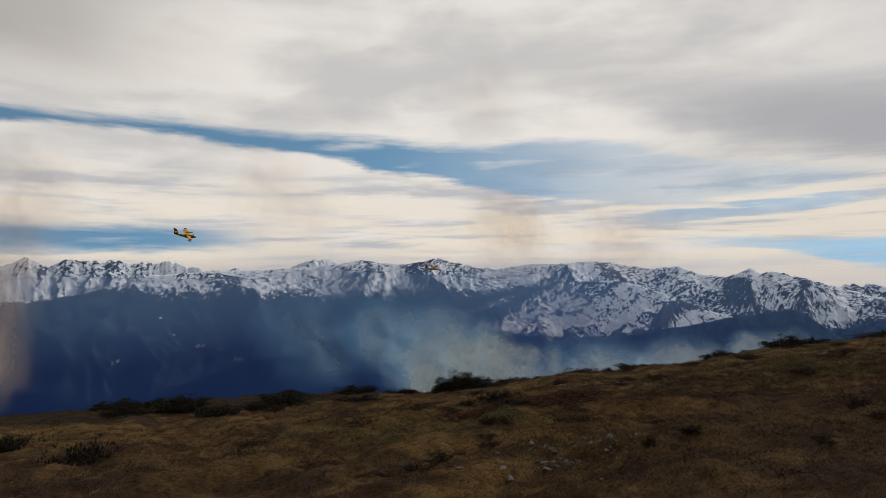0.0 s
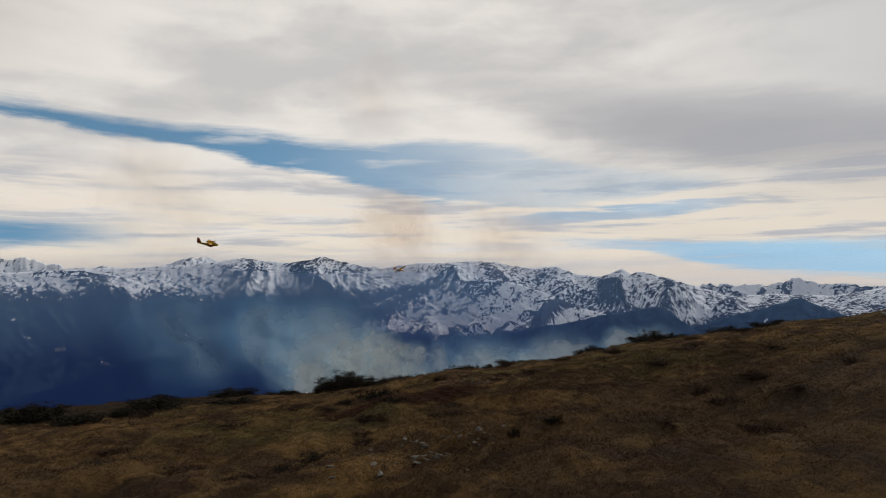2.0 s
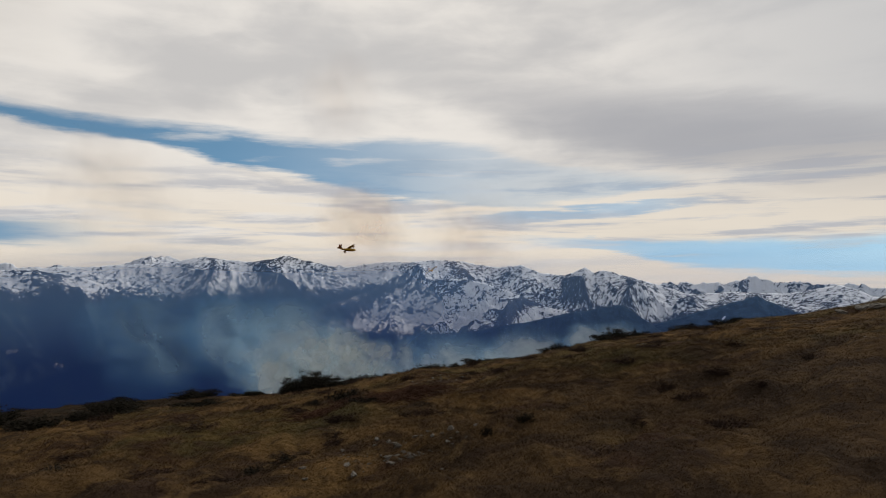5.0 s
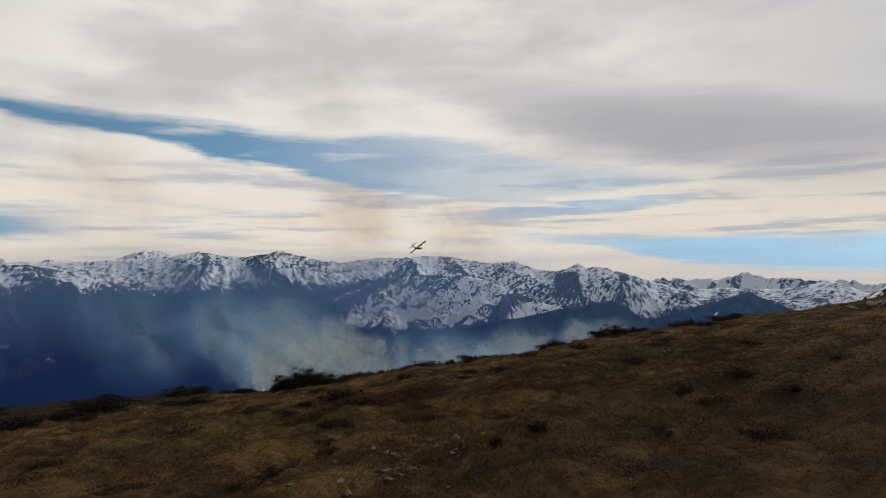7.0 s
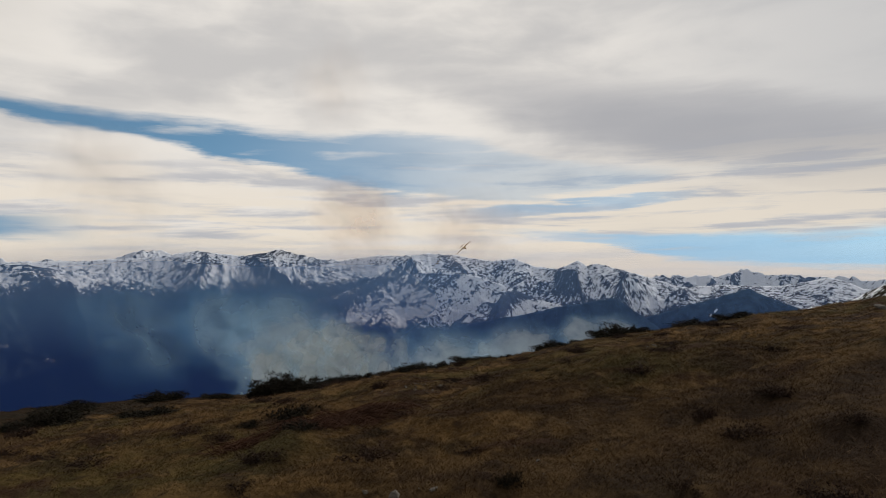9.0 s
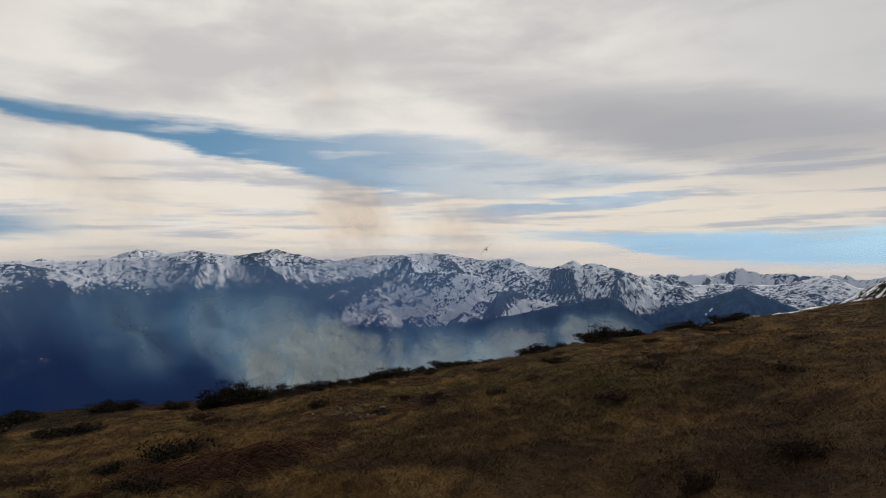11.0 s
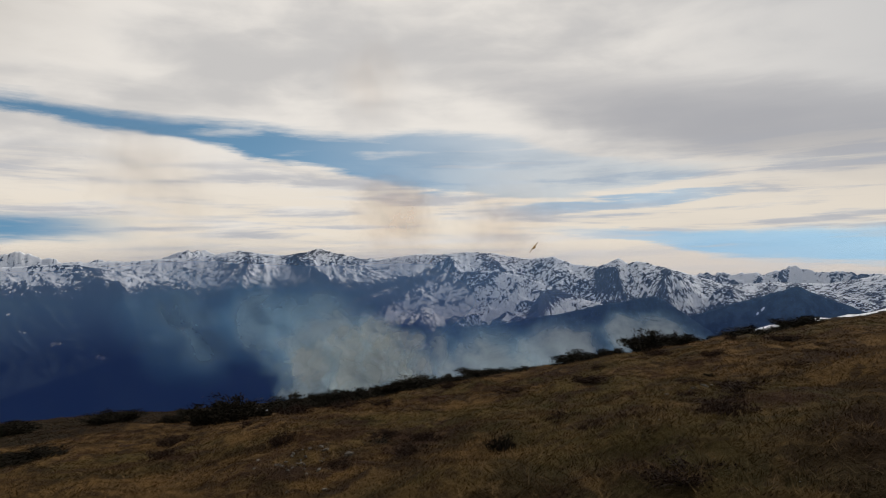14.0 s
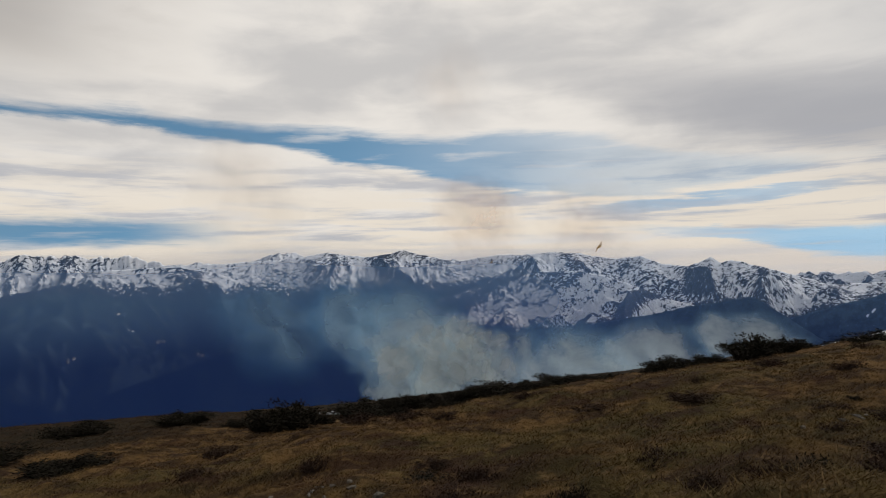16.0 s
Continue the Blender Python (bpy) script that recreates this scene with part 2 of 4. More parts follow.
def mat_mountain(name, forest=(0.011, 0.016, 0.018), rock=(0.050, 0.048, 0.052), grain=1.0, crisp=0.05, reach=3200.0):
    """Snow where the slope holds it, rock and heath above the trees, woods below; the cover of snow and trees comes with the mesh."""
    m, t, b = material(name)
    p = place(t)
    x, y, h = t.split(p)
    arc = t.math("MULTIPLY", t.math("ARCTAN2", x, y), reach)
    run = t.math("SQRT", t.math("ADD", t.math("MULTIPLY", x, x), t.math("MULTIPLY", y, y)))
    plan = t.xyz(t.math("MULTIPLY", arc, 0.75), run, t.math("MULTIPLY", h, 0.25))
    mid = t.noise(plan, 0.014 * grain, 7, 0.62, 0.6)
    fine = t.noise(plan, 0.07 * grain, 7, 0.72, 0.6)
    # thin strips: some lie along the slope, others run slanting down it
    strip = t.noise(t.xyz(t.math("MULTIPLY", arc, 0.30), run, 0.0), 0.055 * grain, 6, 0.66, 0.7)
    slip = t.noise(t.xyz(t.math("MULTIPLY", t.math("SUBTRACT", run, t.math("MULTIPLY", arc, 0.9)), 0.8), t.math("MULTIPLY", t.math("ADD", arc, t.math("MULTIPLY", run, 0.9)), 0.2), 4.0), 0.048 * grain, 6, 0.66, 0.7)
    turn = t.step(t.noise(plan, 0.004, 2, 0.5, 0.4), 0.44, 0.56)
    strip = t.math("ADD", t.math("MULTIPLY", strip, turn), t.math("MULTIPLY", slip, t.math("SUBTRACT", 1.0, turn)))
    cover, alpine = t.n.new("ShaderNodeAttribute"), t.n.new("ShaderNodeAttribute")
    cover.attribute_name, alpine.attribute_name = "snow", "alpine"
    hold = t.math("ADD", cover.outputs["Fac"], t.math("ADD", t.math("MULTIPLY_ADD", mid, 0.9, -0.45), t.math("ADD", t.math("MULTIPLY_ADD", strip, 2.4, -1.2), t.math("MULTIPLY_ADD", fine, 3.0, -1.5))))
    snow = t.step(hold, -crisp, crisp)
    wood = t.mix(t.step(t.math("ADD", t.math("MULTIPLY", mid, 0.6), t.math("MULTIPLY", fine, 0.4)), 0.40, 0.62), forest, tuple(c * 5.5 for c in forest))
    stony = t.mix(t.step(fine, 0.4, 0.65), tuple(c * 0.6 for c in rock), tuple(c * 1.5 for c in rock))
    land = t.mix(t.step(t.math("ADD", alpine.outputs["Fac"], t.math("MULTIPLY_ADD", mid, 1.2, -0.6)), -0.15, 0.25), wood, stony)
    t.put(b.inputs["Base Color"], t.mix(snow, land, (0.84, 0.85, 0.88)))
    b.inputs["Roughness"].default_value = 0.9
    b.inputs["Specular IOR Level"].default_value = 0.0
    bumped(t, b, t.math("ADD", mid, t.math("MULTIPLY", fine, 0.4)), 0.35, 14.0)
    return m


def mat_smoke(name, colour, density, rough=3.0, edge=0.35, thin=(0.55, 0.86, 1.12)):
    """Thin smoke: most of the light passes, the rest is scattered; it thins out towards the piece's rim."""
    m = bpy.data.materials.new(name)
    m.use_nodes = True
    t = Nodes(m.node_tree)
    t.n.clear()
    o = t.n.new("ShaderNodeTexCoord").outputs["Object"]
    x, y, z = t.split(o)
    r = t.math("SQRT", t.math("ADD", t.math("MULTIPLY", x, x), t.math("MULTIPLY", z, z)))
    seed = t.math("MULTIPLY", t.n.new("ShaderNodeObjectInfo").outputs["Random"], 40.0)
    moved = t.n.new("ShaderNodeVectorMath")
    moved.operation = "ADD"
    t.put(moved.inputs[0], o)
    t.put(moved.inputs[1], t.xyz(seed, 0.0, seed))
    n = t.noise(moved.outputs[0], rough, 8, 0.58, 0.35)
    big = t.noise(moved.outputs[0], rough * 0.45, 3, 0.5, 0.2)
    fall = t.math("SUBTRACT", 1.0, t.math("POWER", r, 1.4))
    torn = t.math("SUBTRACT", fall, t.math("ADD", t.math("MULTIPLY", n, 0.75), t.math("MULTIPLY", big, 0.45)))
    hold = t.math("SUBTRACT", 1.0, t.step(r, 0.72, 0.98))
    a = t.math("MULTIPLY", t.step(torn, -0.34, edge), hold)
    a = t.math("MULTIPLY", a, t.math("MULTIPLY_ADD", t.step(n, 0.3, 0.72), -0.35, 1.0))
    solid = t.math("MULTIPLY", a, density)
    dif, tra, clear = t.n.new("ShaderNodeBsdfDiffuse"), t.n.new("ShaderNodeBsdfTranslucent"), t.n.new("ShaderNodeBsdfTransparent")
    # thin smoke is bluer than thick smoke
    tone = t.mix(t.step(a, 0.05, 0.9), tuple(c * k for c, k in zip(colour, thin)), colour)
    bump = t.n.new("ShaderNodeBump")
    bump.inputs["Strength"].default_value, bump.inputs["Distance"].default_value = 0.4, 0.35
    t.put(bump.inputs["Height"], n)
    for s in (dif, tra):
        t.put(s.inputs[0], tone)
        t.l.new(bump.outputs[0], s.inputs["Normal"])
    half, mixer = t.n.new("ShaderNodeMixShader"), t.n.new("ShaderNodeMixShader")
    half.inputs[0].default_value = 0.5
    t.l.new(dif.outputs[0], half.inputs[1])
    t.l.new(tra.outputs[0], half.inputs[2])
    t.put(mixer.inputs[0], solid)
    t.l.new(clear.outputs[0], mixer.inputs[1])
    t.l.new(half.outputs[0], mixer.inputs[2])
    t.l.new(mixer.outputs[0], t.n.new("ShaderNodeOutputMaterial").inputs[0])
    return m


def mat_haze():
    """Blue valley haze painted as colour and opacity, thick low down and thinning with height."""
    m = bpy.data.materials.new("painted_haze")
    m.use_nodes = True
    t = Nodes(m.node_tree)
    t.n.clear()
    p = place(t)
    x, y, h = t.split(p)
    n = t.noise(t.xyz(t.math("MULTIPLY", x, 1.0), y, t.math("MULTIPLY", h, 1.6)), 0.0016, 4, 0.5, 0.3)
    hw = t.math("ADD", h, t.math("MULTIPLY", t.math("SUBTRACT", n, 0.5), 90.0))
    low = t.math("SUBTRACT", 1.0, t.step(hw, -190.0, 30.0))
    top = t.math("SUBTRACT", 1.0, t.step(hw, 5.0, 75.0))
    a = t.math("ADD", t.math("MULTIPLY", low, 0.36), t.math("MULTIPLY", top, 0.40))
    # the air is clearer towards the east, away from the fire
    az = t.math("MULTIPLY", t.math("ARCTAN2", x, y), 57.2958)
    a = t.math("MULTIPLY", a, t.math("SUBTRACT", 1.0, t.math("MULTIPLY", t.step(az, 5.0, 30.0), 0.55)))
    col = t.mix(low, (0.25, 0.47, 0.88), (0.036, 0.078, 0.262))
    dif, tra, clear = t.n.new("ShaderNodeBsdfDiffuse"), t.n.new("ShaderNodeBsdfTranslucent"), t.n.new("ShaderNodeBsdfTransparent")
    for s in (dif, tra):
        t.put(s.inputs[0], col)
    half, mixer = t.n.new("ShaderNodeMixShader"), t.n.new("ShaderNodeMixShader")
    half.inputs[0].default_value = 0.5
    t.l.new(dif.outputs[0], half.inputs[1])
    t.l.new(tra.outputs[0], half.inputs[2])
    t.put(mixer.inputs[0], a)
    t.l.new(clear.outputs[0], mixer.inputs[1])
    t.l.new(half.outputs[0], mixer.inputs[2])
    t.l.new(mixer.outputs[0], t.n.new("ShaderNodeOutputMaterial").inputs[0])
    return m


def mat_snow():
    m, t, b = material("old_snow")
    n = t.noise(place(t), 1.2, 5, 0.6)
    t.put(b.inputs["Base Color"], t.mix(n, (0.62, 0.64, 0.68), (0.84, 0.85, 0.87)))
    b.inputs["Roughness"].default_value = 0.7
    bumped(t, b, n, 0.4, 0.1)
    return m


def mat_stone():
    m, t, b = material("stone")
    o = t.n.new("ShaderNodeTexCoord").outputs["Object"]
    n = t.noise(o, 6.0, 6, 0.65)
    lich = t.step(t.noise(o, 14.0, 4, 0.6), 0.55, 0.65)
    rnd = t.n.new("ShaderNodeObjectInfo").outputs["Random"]
    c = t.mix(n, (0.045, 0.038, 0.031), (0.15, 0.130, 0.105))
    c = t.mix(t.math("MULTIPLY", rnd, 0.5), c, (0.21, 0.195, 0.17))
    c = t.mix(t.math("MULTIPLY", lich, 0.5), c, (0.13, 0.12, 0.095))
    t.put(b.inputs["Base Color"], c)
    b.inputs["Roughness"].default_value = 0.9
    bumped(t, b, n, 0.7, 0.05)
    return m


TURF = mat_turf()
GRASS = mat_grass()
HEATH = mat_leafy("brown_heather", (0.016, 0.010, 0.008), (0.032, 0.019, 0.014), (0.055, 0.034, 0.024), 1.5)
SHRUB = mat_leafy("shrub_leaf", (0.0095, 0.0088, 0.0066), (0.017, 0.0145, 0.010), (0.030, 0.024, 0.015), 1.5)
BRACKEN = mat_leafy("dead_bracken", (0.030, 0.014, 0.009), (0.055, 0.026, 0.015), (0.085, 0.046, 0.028), 1.5)
TWIG = plain("twig_bark", (0.032, 0.024, 0.018), 0.9, 0.3)
SNOW, STONE = mat_snow(), mat_stone()


# ---- helpers for meshes ----
def mesh_of(name, verts, faces, mat, smooth=True):
    me = bpy.data.meshes.new(name)
    me.from_pydata([tuple(v) for v in verts], [], faces)
    me.materials.append(mat)
    if smooth:
        me.polygons.foreach_set("use_smooth", [True] * len(me.polygons))
    me.update()
    return me


def fast_mesh(name, verts, tris, mat, smooth=False):
    """A mesh of triangles from number arrays."""
    me = bpy.data.meshes.new(name)
    nv, nt = len(verts), len(tris)
    me.vertices.add(nv)
    me.vertices.foreach_set("co", np.asarray(verts, np.float32).ravel())
    me.loops.add(3 * nt)
    me.loops.foreach_set("vertex_index", np.asarray(tris, np.int32).ravel())
    me.polygons.add(nt)
    me.polygons.foreach_set("loop_start", np.arange(0, 3 * nt, 3, dtype=np.int32))
    if smooth:
        me.polygons.foreach_set("use_smooth", np.ones(nt, bool))
    me.materials.append(mat)
    me.update(calc_edges=True)
    return me


def grid_tris(nu, nv):
    i = np.arange(nu - 1)[:, None] * nv + np.arange(nv - 1)[None]
    i = i.ravel()
    return np.concatenate([np.stack([i, i + 1, i + nv], 1), np.stack([i + 1, i + nv + 1, i + nv], 1)])


def part(name, bm, mat, parent, label=""):
    me = bpy.data.meshes.new(name)
    bm.to_mesh(me)
    bm.free()
    me.materials.append(mat)
    ob = new(name, me)
    ob.parent = parent
    return tagged(ob, label)


def fbm(x, y, scale, octaves=5, seed=0.0):
    """Smooth value noise with octaves over arrays, about -1 to 1."""
    out, amp = np.zeros(np.broadcast(x, y).shape), 1.0
    rng = np.random.RandomState(int(seed * 7) + 11)
    table = rng.rand(256, 256) * 2 - 1
    total = 0.0
    for o in range(octaves):
        u, v = x * scale + 17.3 * o + seed, y * scale + 5.1 * o - seed
        iu, iv = np.floor(u).astype(int), np.floor(v).astype(int)
        fu, fv = u - iu, v - iv
        fu, fv = fu * fu * (3 - 2 * fu), fv * fv * (3 - 2 * fv)
        a, b = table[iu % 256, iv % 256], table[(iu + 1) % 256, iv % 256]
        c, d = table[iu % 256, (iv + 1) % 256], table[(iu + 1) % 256, (iv + 1) % 256]
        out = out + amp * ((a * (1 - fu) + b * fu) * (1 - fv) + (c * (1 - fu) + d * fu) * fv)
        total += amp
        amp *= 0.52
        scale *= 2.03
    return out / total * 1.6


# ---- ground: the hill under the camera, falling to the valley ----
def smooth01(v, lo, hi):
    s = np.clip((v - lo) / (hi - lo), 0, 1)
    return s * s * (3 - 2 * s)


def hill(x, y):
    """Height of the hillside, before its fine bumps: convex near the camera, then a shelf, then steep to the valley."""
    x, y = np.asarray(x, float), np.asarray(y, float)
    yy = np.clip(y, -60, 58.8)
    z = -1.6 - 0.0663 * yy - 0.00169 * np.maximum(yy, 0) ** 2
    over = np.maximum(y - 58.8, 0)
    z = z - 0.153 * over - 0.0002 * over**2 - 0.0035 * np.maximum(over - 38, 0) ** 2 / (1 + 0.006 * np.maximum(over - 38, 0))
    xx = np.clip(x, -90, 110)
    z = z + np.where(x > 0, 0.1195, 0.0728) * xx - 0.00045 * xx * np.clip(y, 0, 60)
    z = z - 0.35 * np.exp(-((x - 3) ** 2 / 50 + (y - 38) ** 2 / 60)) + 1.2 * np.exp(-((x + 14) ** 2 + (y - 57) ** 2) / 240) - 0.35 * np.exp(-((x + 9) ** 2 / 60 + (y - 26) ** 2 / 60)) + 1.25 * np.exp(-(((x - 41) * 0.84 - (y - 56) * 0.54) ** 2) / 160 - (((x - 41) * 0.54 + (y - 56) * 0.84) ** 2) / 40)
    r = np.hypot(x, y)
    return z - np.maximum(np.hypot(x, np.minimum(y, 0)) - 130, 0) * 0.4, r


def ground_z(x, y, bumps=True):
    z, r = hill(x, y)
    z = np.maximum(z, -640 + 25 * fbm(x, y, 0.004, 4, 2.0)) if bumps else np.maximum(z, -640)
    if bumps:
        near = 1 - smooth01(r, 90, 260)
        z = z + near * (0.13 * fbm(x, y, 0.22, 3, 1.0) + 0.15 * fbm(x, y, 0.8, 3, 3.0) + 0.07 * np.abs(fbm(x, y, 2.6, 3, 4.0)) - 0.05)
    return z


def build_ground():
    az = np.radians(np.concatenate([np.arange(-42, 58, 0.25), np.arange(58, 318.1, 4.0)]))
    rad = np.concatenate([[0.0], np.geomspace(0.6, 130, 330), np.geomspace(135, 4850, 70)])
    A, R = np.meshgrid(az, rad, indexing="ij")
    X, Y = R * np.sin(A), R * np.cos(A)
    Z = ground_z(X, Y)
    v = np.stack([X.ravel(), Y.ravel(), Z.ravel()], 1)
    me = fast_mesh("ground", v, grid_tris(len(az), len(rad))[:, ::-1], TURF, True)
    return tagged(new("ground", me), "dry brown mountain pasture falling to a valley", "ground", kind="structure")


build_ground()


# ---- mountains ----
RANGES = []


def crests(u, v, octaves, seed, gain=0.44):
    """Ridged noise: sharp crests and rounded gullies, the small ones strongest where the large ones stand out; about -0.5 to 0.5."""
    out, weight, amp, total, k = 0.0, 1.0, 1.0, 0.0, 1.0
    for o in range(octaves):
        n = 1 - np.abs(fbm(u * k + 31.0 * o, v * k * min(1.0, 0.4 * 1.4**o) - 17.0 * o, 1.0, 1, seed + 3.0 * o))
        n = np.clip(n, 0, 1) ** 1.5
        out = out + amp * n * weight
        weight = np.clip(0.35 + n, 0, 1)
        total += amp
        amp, k = amp * gain, k * 2.07
    return out / total - 0.5


def window_mean(Z, half):
    n = 2 * half + 1
    pad = np.pad(Z, half, mode="edge")
    total = np.cumsum(np.cumsum(np.pad(pad, ((1, 0), (1, 0))), 0), 1)
    return (total[n:, n:] - total[:-n, n:] - total[n:, :-n] + total[:-n, :-n]) / n**2


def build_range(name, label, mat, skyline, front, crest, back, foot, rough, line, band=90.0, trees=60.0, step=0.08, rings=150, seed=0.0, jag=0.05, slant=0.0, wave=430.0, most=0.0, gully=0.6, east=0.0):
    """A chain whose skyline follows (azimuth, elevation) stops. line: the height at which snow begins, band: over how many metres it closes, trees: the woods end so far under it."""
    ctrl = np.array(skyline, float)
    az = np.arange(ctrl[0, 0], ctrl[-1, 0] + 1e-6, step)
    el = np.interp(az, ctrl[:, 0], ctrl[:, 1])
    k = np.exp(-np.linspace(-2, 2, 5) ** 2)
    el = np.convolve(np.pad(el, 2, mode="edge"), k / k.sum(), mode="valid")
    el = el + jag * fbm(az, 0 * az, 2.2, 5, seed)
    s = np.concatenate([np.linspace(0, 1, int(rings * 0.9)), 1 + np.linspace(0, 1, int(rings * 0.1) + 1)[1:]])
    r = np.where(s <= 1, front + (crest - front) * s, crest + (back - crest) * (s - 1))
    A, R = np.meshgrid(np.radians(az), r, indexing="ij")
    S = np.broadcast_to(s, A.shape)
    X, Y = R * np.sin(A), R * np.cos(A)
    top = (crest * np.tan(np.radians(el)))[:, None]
    arc = A * crest
    down = crest - R
    # spurs peel off the crest and run down to the valley, wandering and slanting
    warp = 150 * fbm(arc, R, 1 / 520.0, 3, seed + 5)
    u = (arc + warp + slant * down) / wave
    v = (down + 0.6 * warp) / wave
    relief = crests(u, v, 6, seed)
    rise = np.where(S <= 1, S, 1.0)
    Z = foot + (top - foot) * rise**1.22
    away = np.clip((1 - rise) / 0.16, 0, 1)
    Z = Z + np.clip(rise * 3, 0, 1) * away * rough * 2.0 * (relief + 0.05)
    Z = Z + np.clip(rise * 3, 0, 1) * np.clip((1 - rise) * 12, 0, 1) * rough * 0.10 * fbm(X, Y, 0.03, 4, seed + 2)
    Z = np.where(S > 1, top - (top - foot) * 0.75 * (S - 1), Z)
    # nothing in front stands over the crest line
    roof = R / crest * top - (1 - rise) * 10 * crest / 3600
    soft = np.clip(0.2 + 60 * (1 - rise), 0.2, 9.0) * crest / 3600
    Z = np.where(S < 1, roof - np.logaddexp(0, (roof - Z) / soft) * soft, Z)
    # snow: more with height and in the hollows, less on ribs and on steep westward faces
    wide = relief - window_mean(relief, 40)
    ribs, small = wide / 0.10, (relief - window_mean(relief, 7)) / 0.035
    west = np.gradient(Z, axis=0) / (np.radians(step) * crest)
    low = line + 0.35 * band * fbm(arc, R, 1 / 300.0, 4, seed + 8) - east * smooth01(A, radians(11), radians(24))
    full = np.clip((Z - low) / band, -1.6, 1.0)
    # some faces lie white, others keep showing their rock
    white = most + 0.22 * (fbm(arc, R * 1.6, 1 / 340.0, 3, seed + 9))
    white = white - 0.0012 * east * smooth01(A, radians(11), radians(20))
    snow = np.where(full < 0, full * 1.1, full * white) - gully * (0.15 * np.clip(ribs, -1.6, 1.6) + 0.09 * np.clip(small, -1.6, 1.6)) - 0.16 * np.clip(west, -1, 1)
    alpine = np.clip((Z - low + trees) / 60.0, -1, 1) - 0.15 * np.clip(ribs, -1, 1)
    me = fast_mesh(name, np.stack([X.ravel(), Y.ravel(), Z.ravel()], 1), grid_tris(len(az), len(r))[:, ::-1], mat, True)
    for key, value in (("snow", snow), ("alpine", alpine)):
        me.attributes.new(key, "FLOAT", "POINT").data.foreach_set("value", value.ravel().astype(np.float32))
    ob = tagged(new(name, me), label, "mountain", kind="structure")
    RANGES.append(ob)
    return ob


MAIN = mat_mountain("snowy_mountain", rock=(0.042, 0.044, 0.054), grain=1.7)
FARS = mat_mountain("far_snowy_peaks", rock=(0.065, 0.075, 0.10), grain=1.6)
EAST = mat_mountain("streaked_ridge", grain=1.7)
WOODS = mat_mountain("wooded_hill", forest=(0.005, 0.008, 0.010), grain=1.6)
NEARHILL = mat_mountain("near_snowy_hill", rock=(0.035, 0.028, 0.020), grain=5.0, reach=400.0)

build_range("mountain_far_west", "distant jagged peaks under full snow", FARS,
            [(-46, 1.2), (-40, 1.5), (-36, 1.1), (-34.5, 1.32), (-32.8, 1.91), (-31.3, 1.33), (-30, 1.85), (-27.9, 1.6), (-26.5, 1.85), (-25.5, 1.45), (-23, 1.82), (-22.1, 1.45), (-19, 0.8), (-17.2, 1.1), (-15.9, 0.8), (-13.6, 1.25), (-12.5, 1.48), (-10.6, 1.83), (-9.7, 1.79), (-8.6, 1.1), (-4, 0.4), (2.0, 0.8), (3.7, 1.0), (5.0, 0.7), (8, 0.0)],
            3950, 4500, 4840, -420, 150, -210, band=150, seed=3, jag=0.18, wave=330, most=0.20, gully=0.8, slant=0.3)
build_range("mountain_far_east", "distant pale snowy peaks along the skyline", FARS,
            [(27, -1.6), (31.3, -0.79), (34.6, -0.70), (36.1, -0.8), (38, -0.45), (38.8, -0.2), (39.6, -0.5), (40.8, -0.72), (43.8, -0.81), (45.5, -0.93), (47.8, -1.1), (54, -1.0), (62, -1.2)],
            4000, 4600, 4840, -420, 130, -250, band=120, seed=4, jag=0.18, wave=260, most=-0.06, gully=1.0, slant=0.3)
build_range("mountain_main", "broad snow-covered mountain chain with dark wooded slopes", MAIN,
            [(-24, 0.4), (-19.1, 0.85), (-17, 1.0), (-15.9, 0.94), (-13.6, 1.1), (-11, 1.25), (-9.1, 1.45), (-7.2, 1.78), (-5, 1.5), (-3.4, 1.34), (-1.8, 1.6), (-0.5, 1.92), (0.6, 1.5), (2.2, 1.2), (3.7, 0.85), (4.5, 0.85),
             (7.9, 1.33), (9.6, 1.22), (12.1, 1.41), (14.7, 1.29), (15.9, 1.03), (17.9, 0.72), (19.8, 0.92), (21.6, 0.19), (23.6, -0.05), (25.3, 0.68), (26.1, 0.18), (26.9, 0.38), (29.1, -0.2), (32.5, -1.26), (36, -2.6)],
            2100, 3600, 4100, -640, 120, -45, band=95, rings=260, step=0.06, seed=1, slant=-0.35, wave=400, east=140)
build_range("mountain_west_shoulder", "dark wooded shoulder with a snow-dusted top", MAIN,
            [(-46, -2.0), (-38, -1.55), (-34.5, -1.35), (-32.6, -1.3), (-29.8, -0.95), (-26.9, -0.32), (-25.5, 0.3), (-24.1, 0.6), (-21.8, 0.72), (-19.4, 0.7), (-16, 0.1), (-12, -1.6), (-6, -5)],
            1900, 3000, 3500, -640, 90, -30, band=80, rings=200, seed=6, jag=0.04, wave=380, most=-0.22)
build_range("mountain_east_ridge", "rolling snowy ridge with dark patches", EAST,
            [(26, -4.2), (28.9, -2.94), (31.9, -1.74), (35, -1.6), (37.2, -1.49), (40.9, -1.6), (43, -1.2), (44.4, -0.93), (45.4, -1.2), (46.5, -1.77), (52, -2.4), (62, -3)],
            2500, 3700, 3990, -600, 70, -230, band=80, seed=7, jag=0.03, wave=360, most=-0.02)
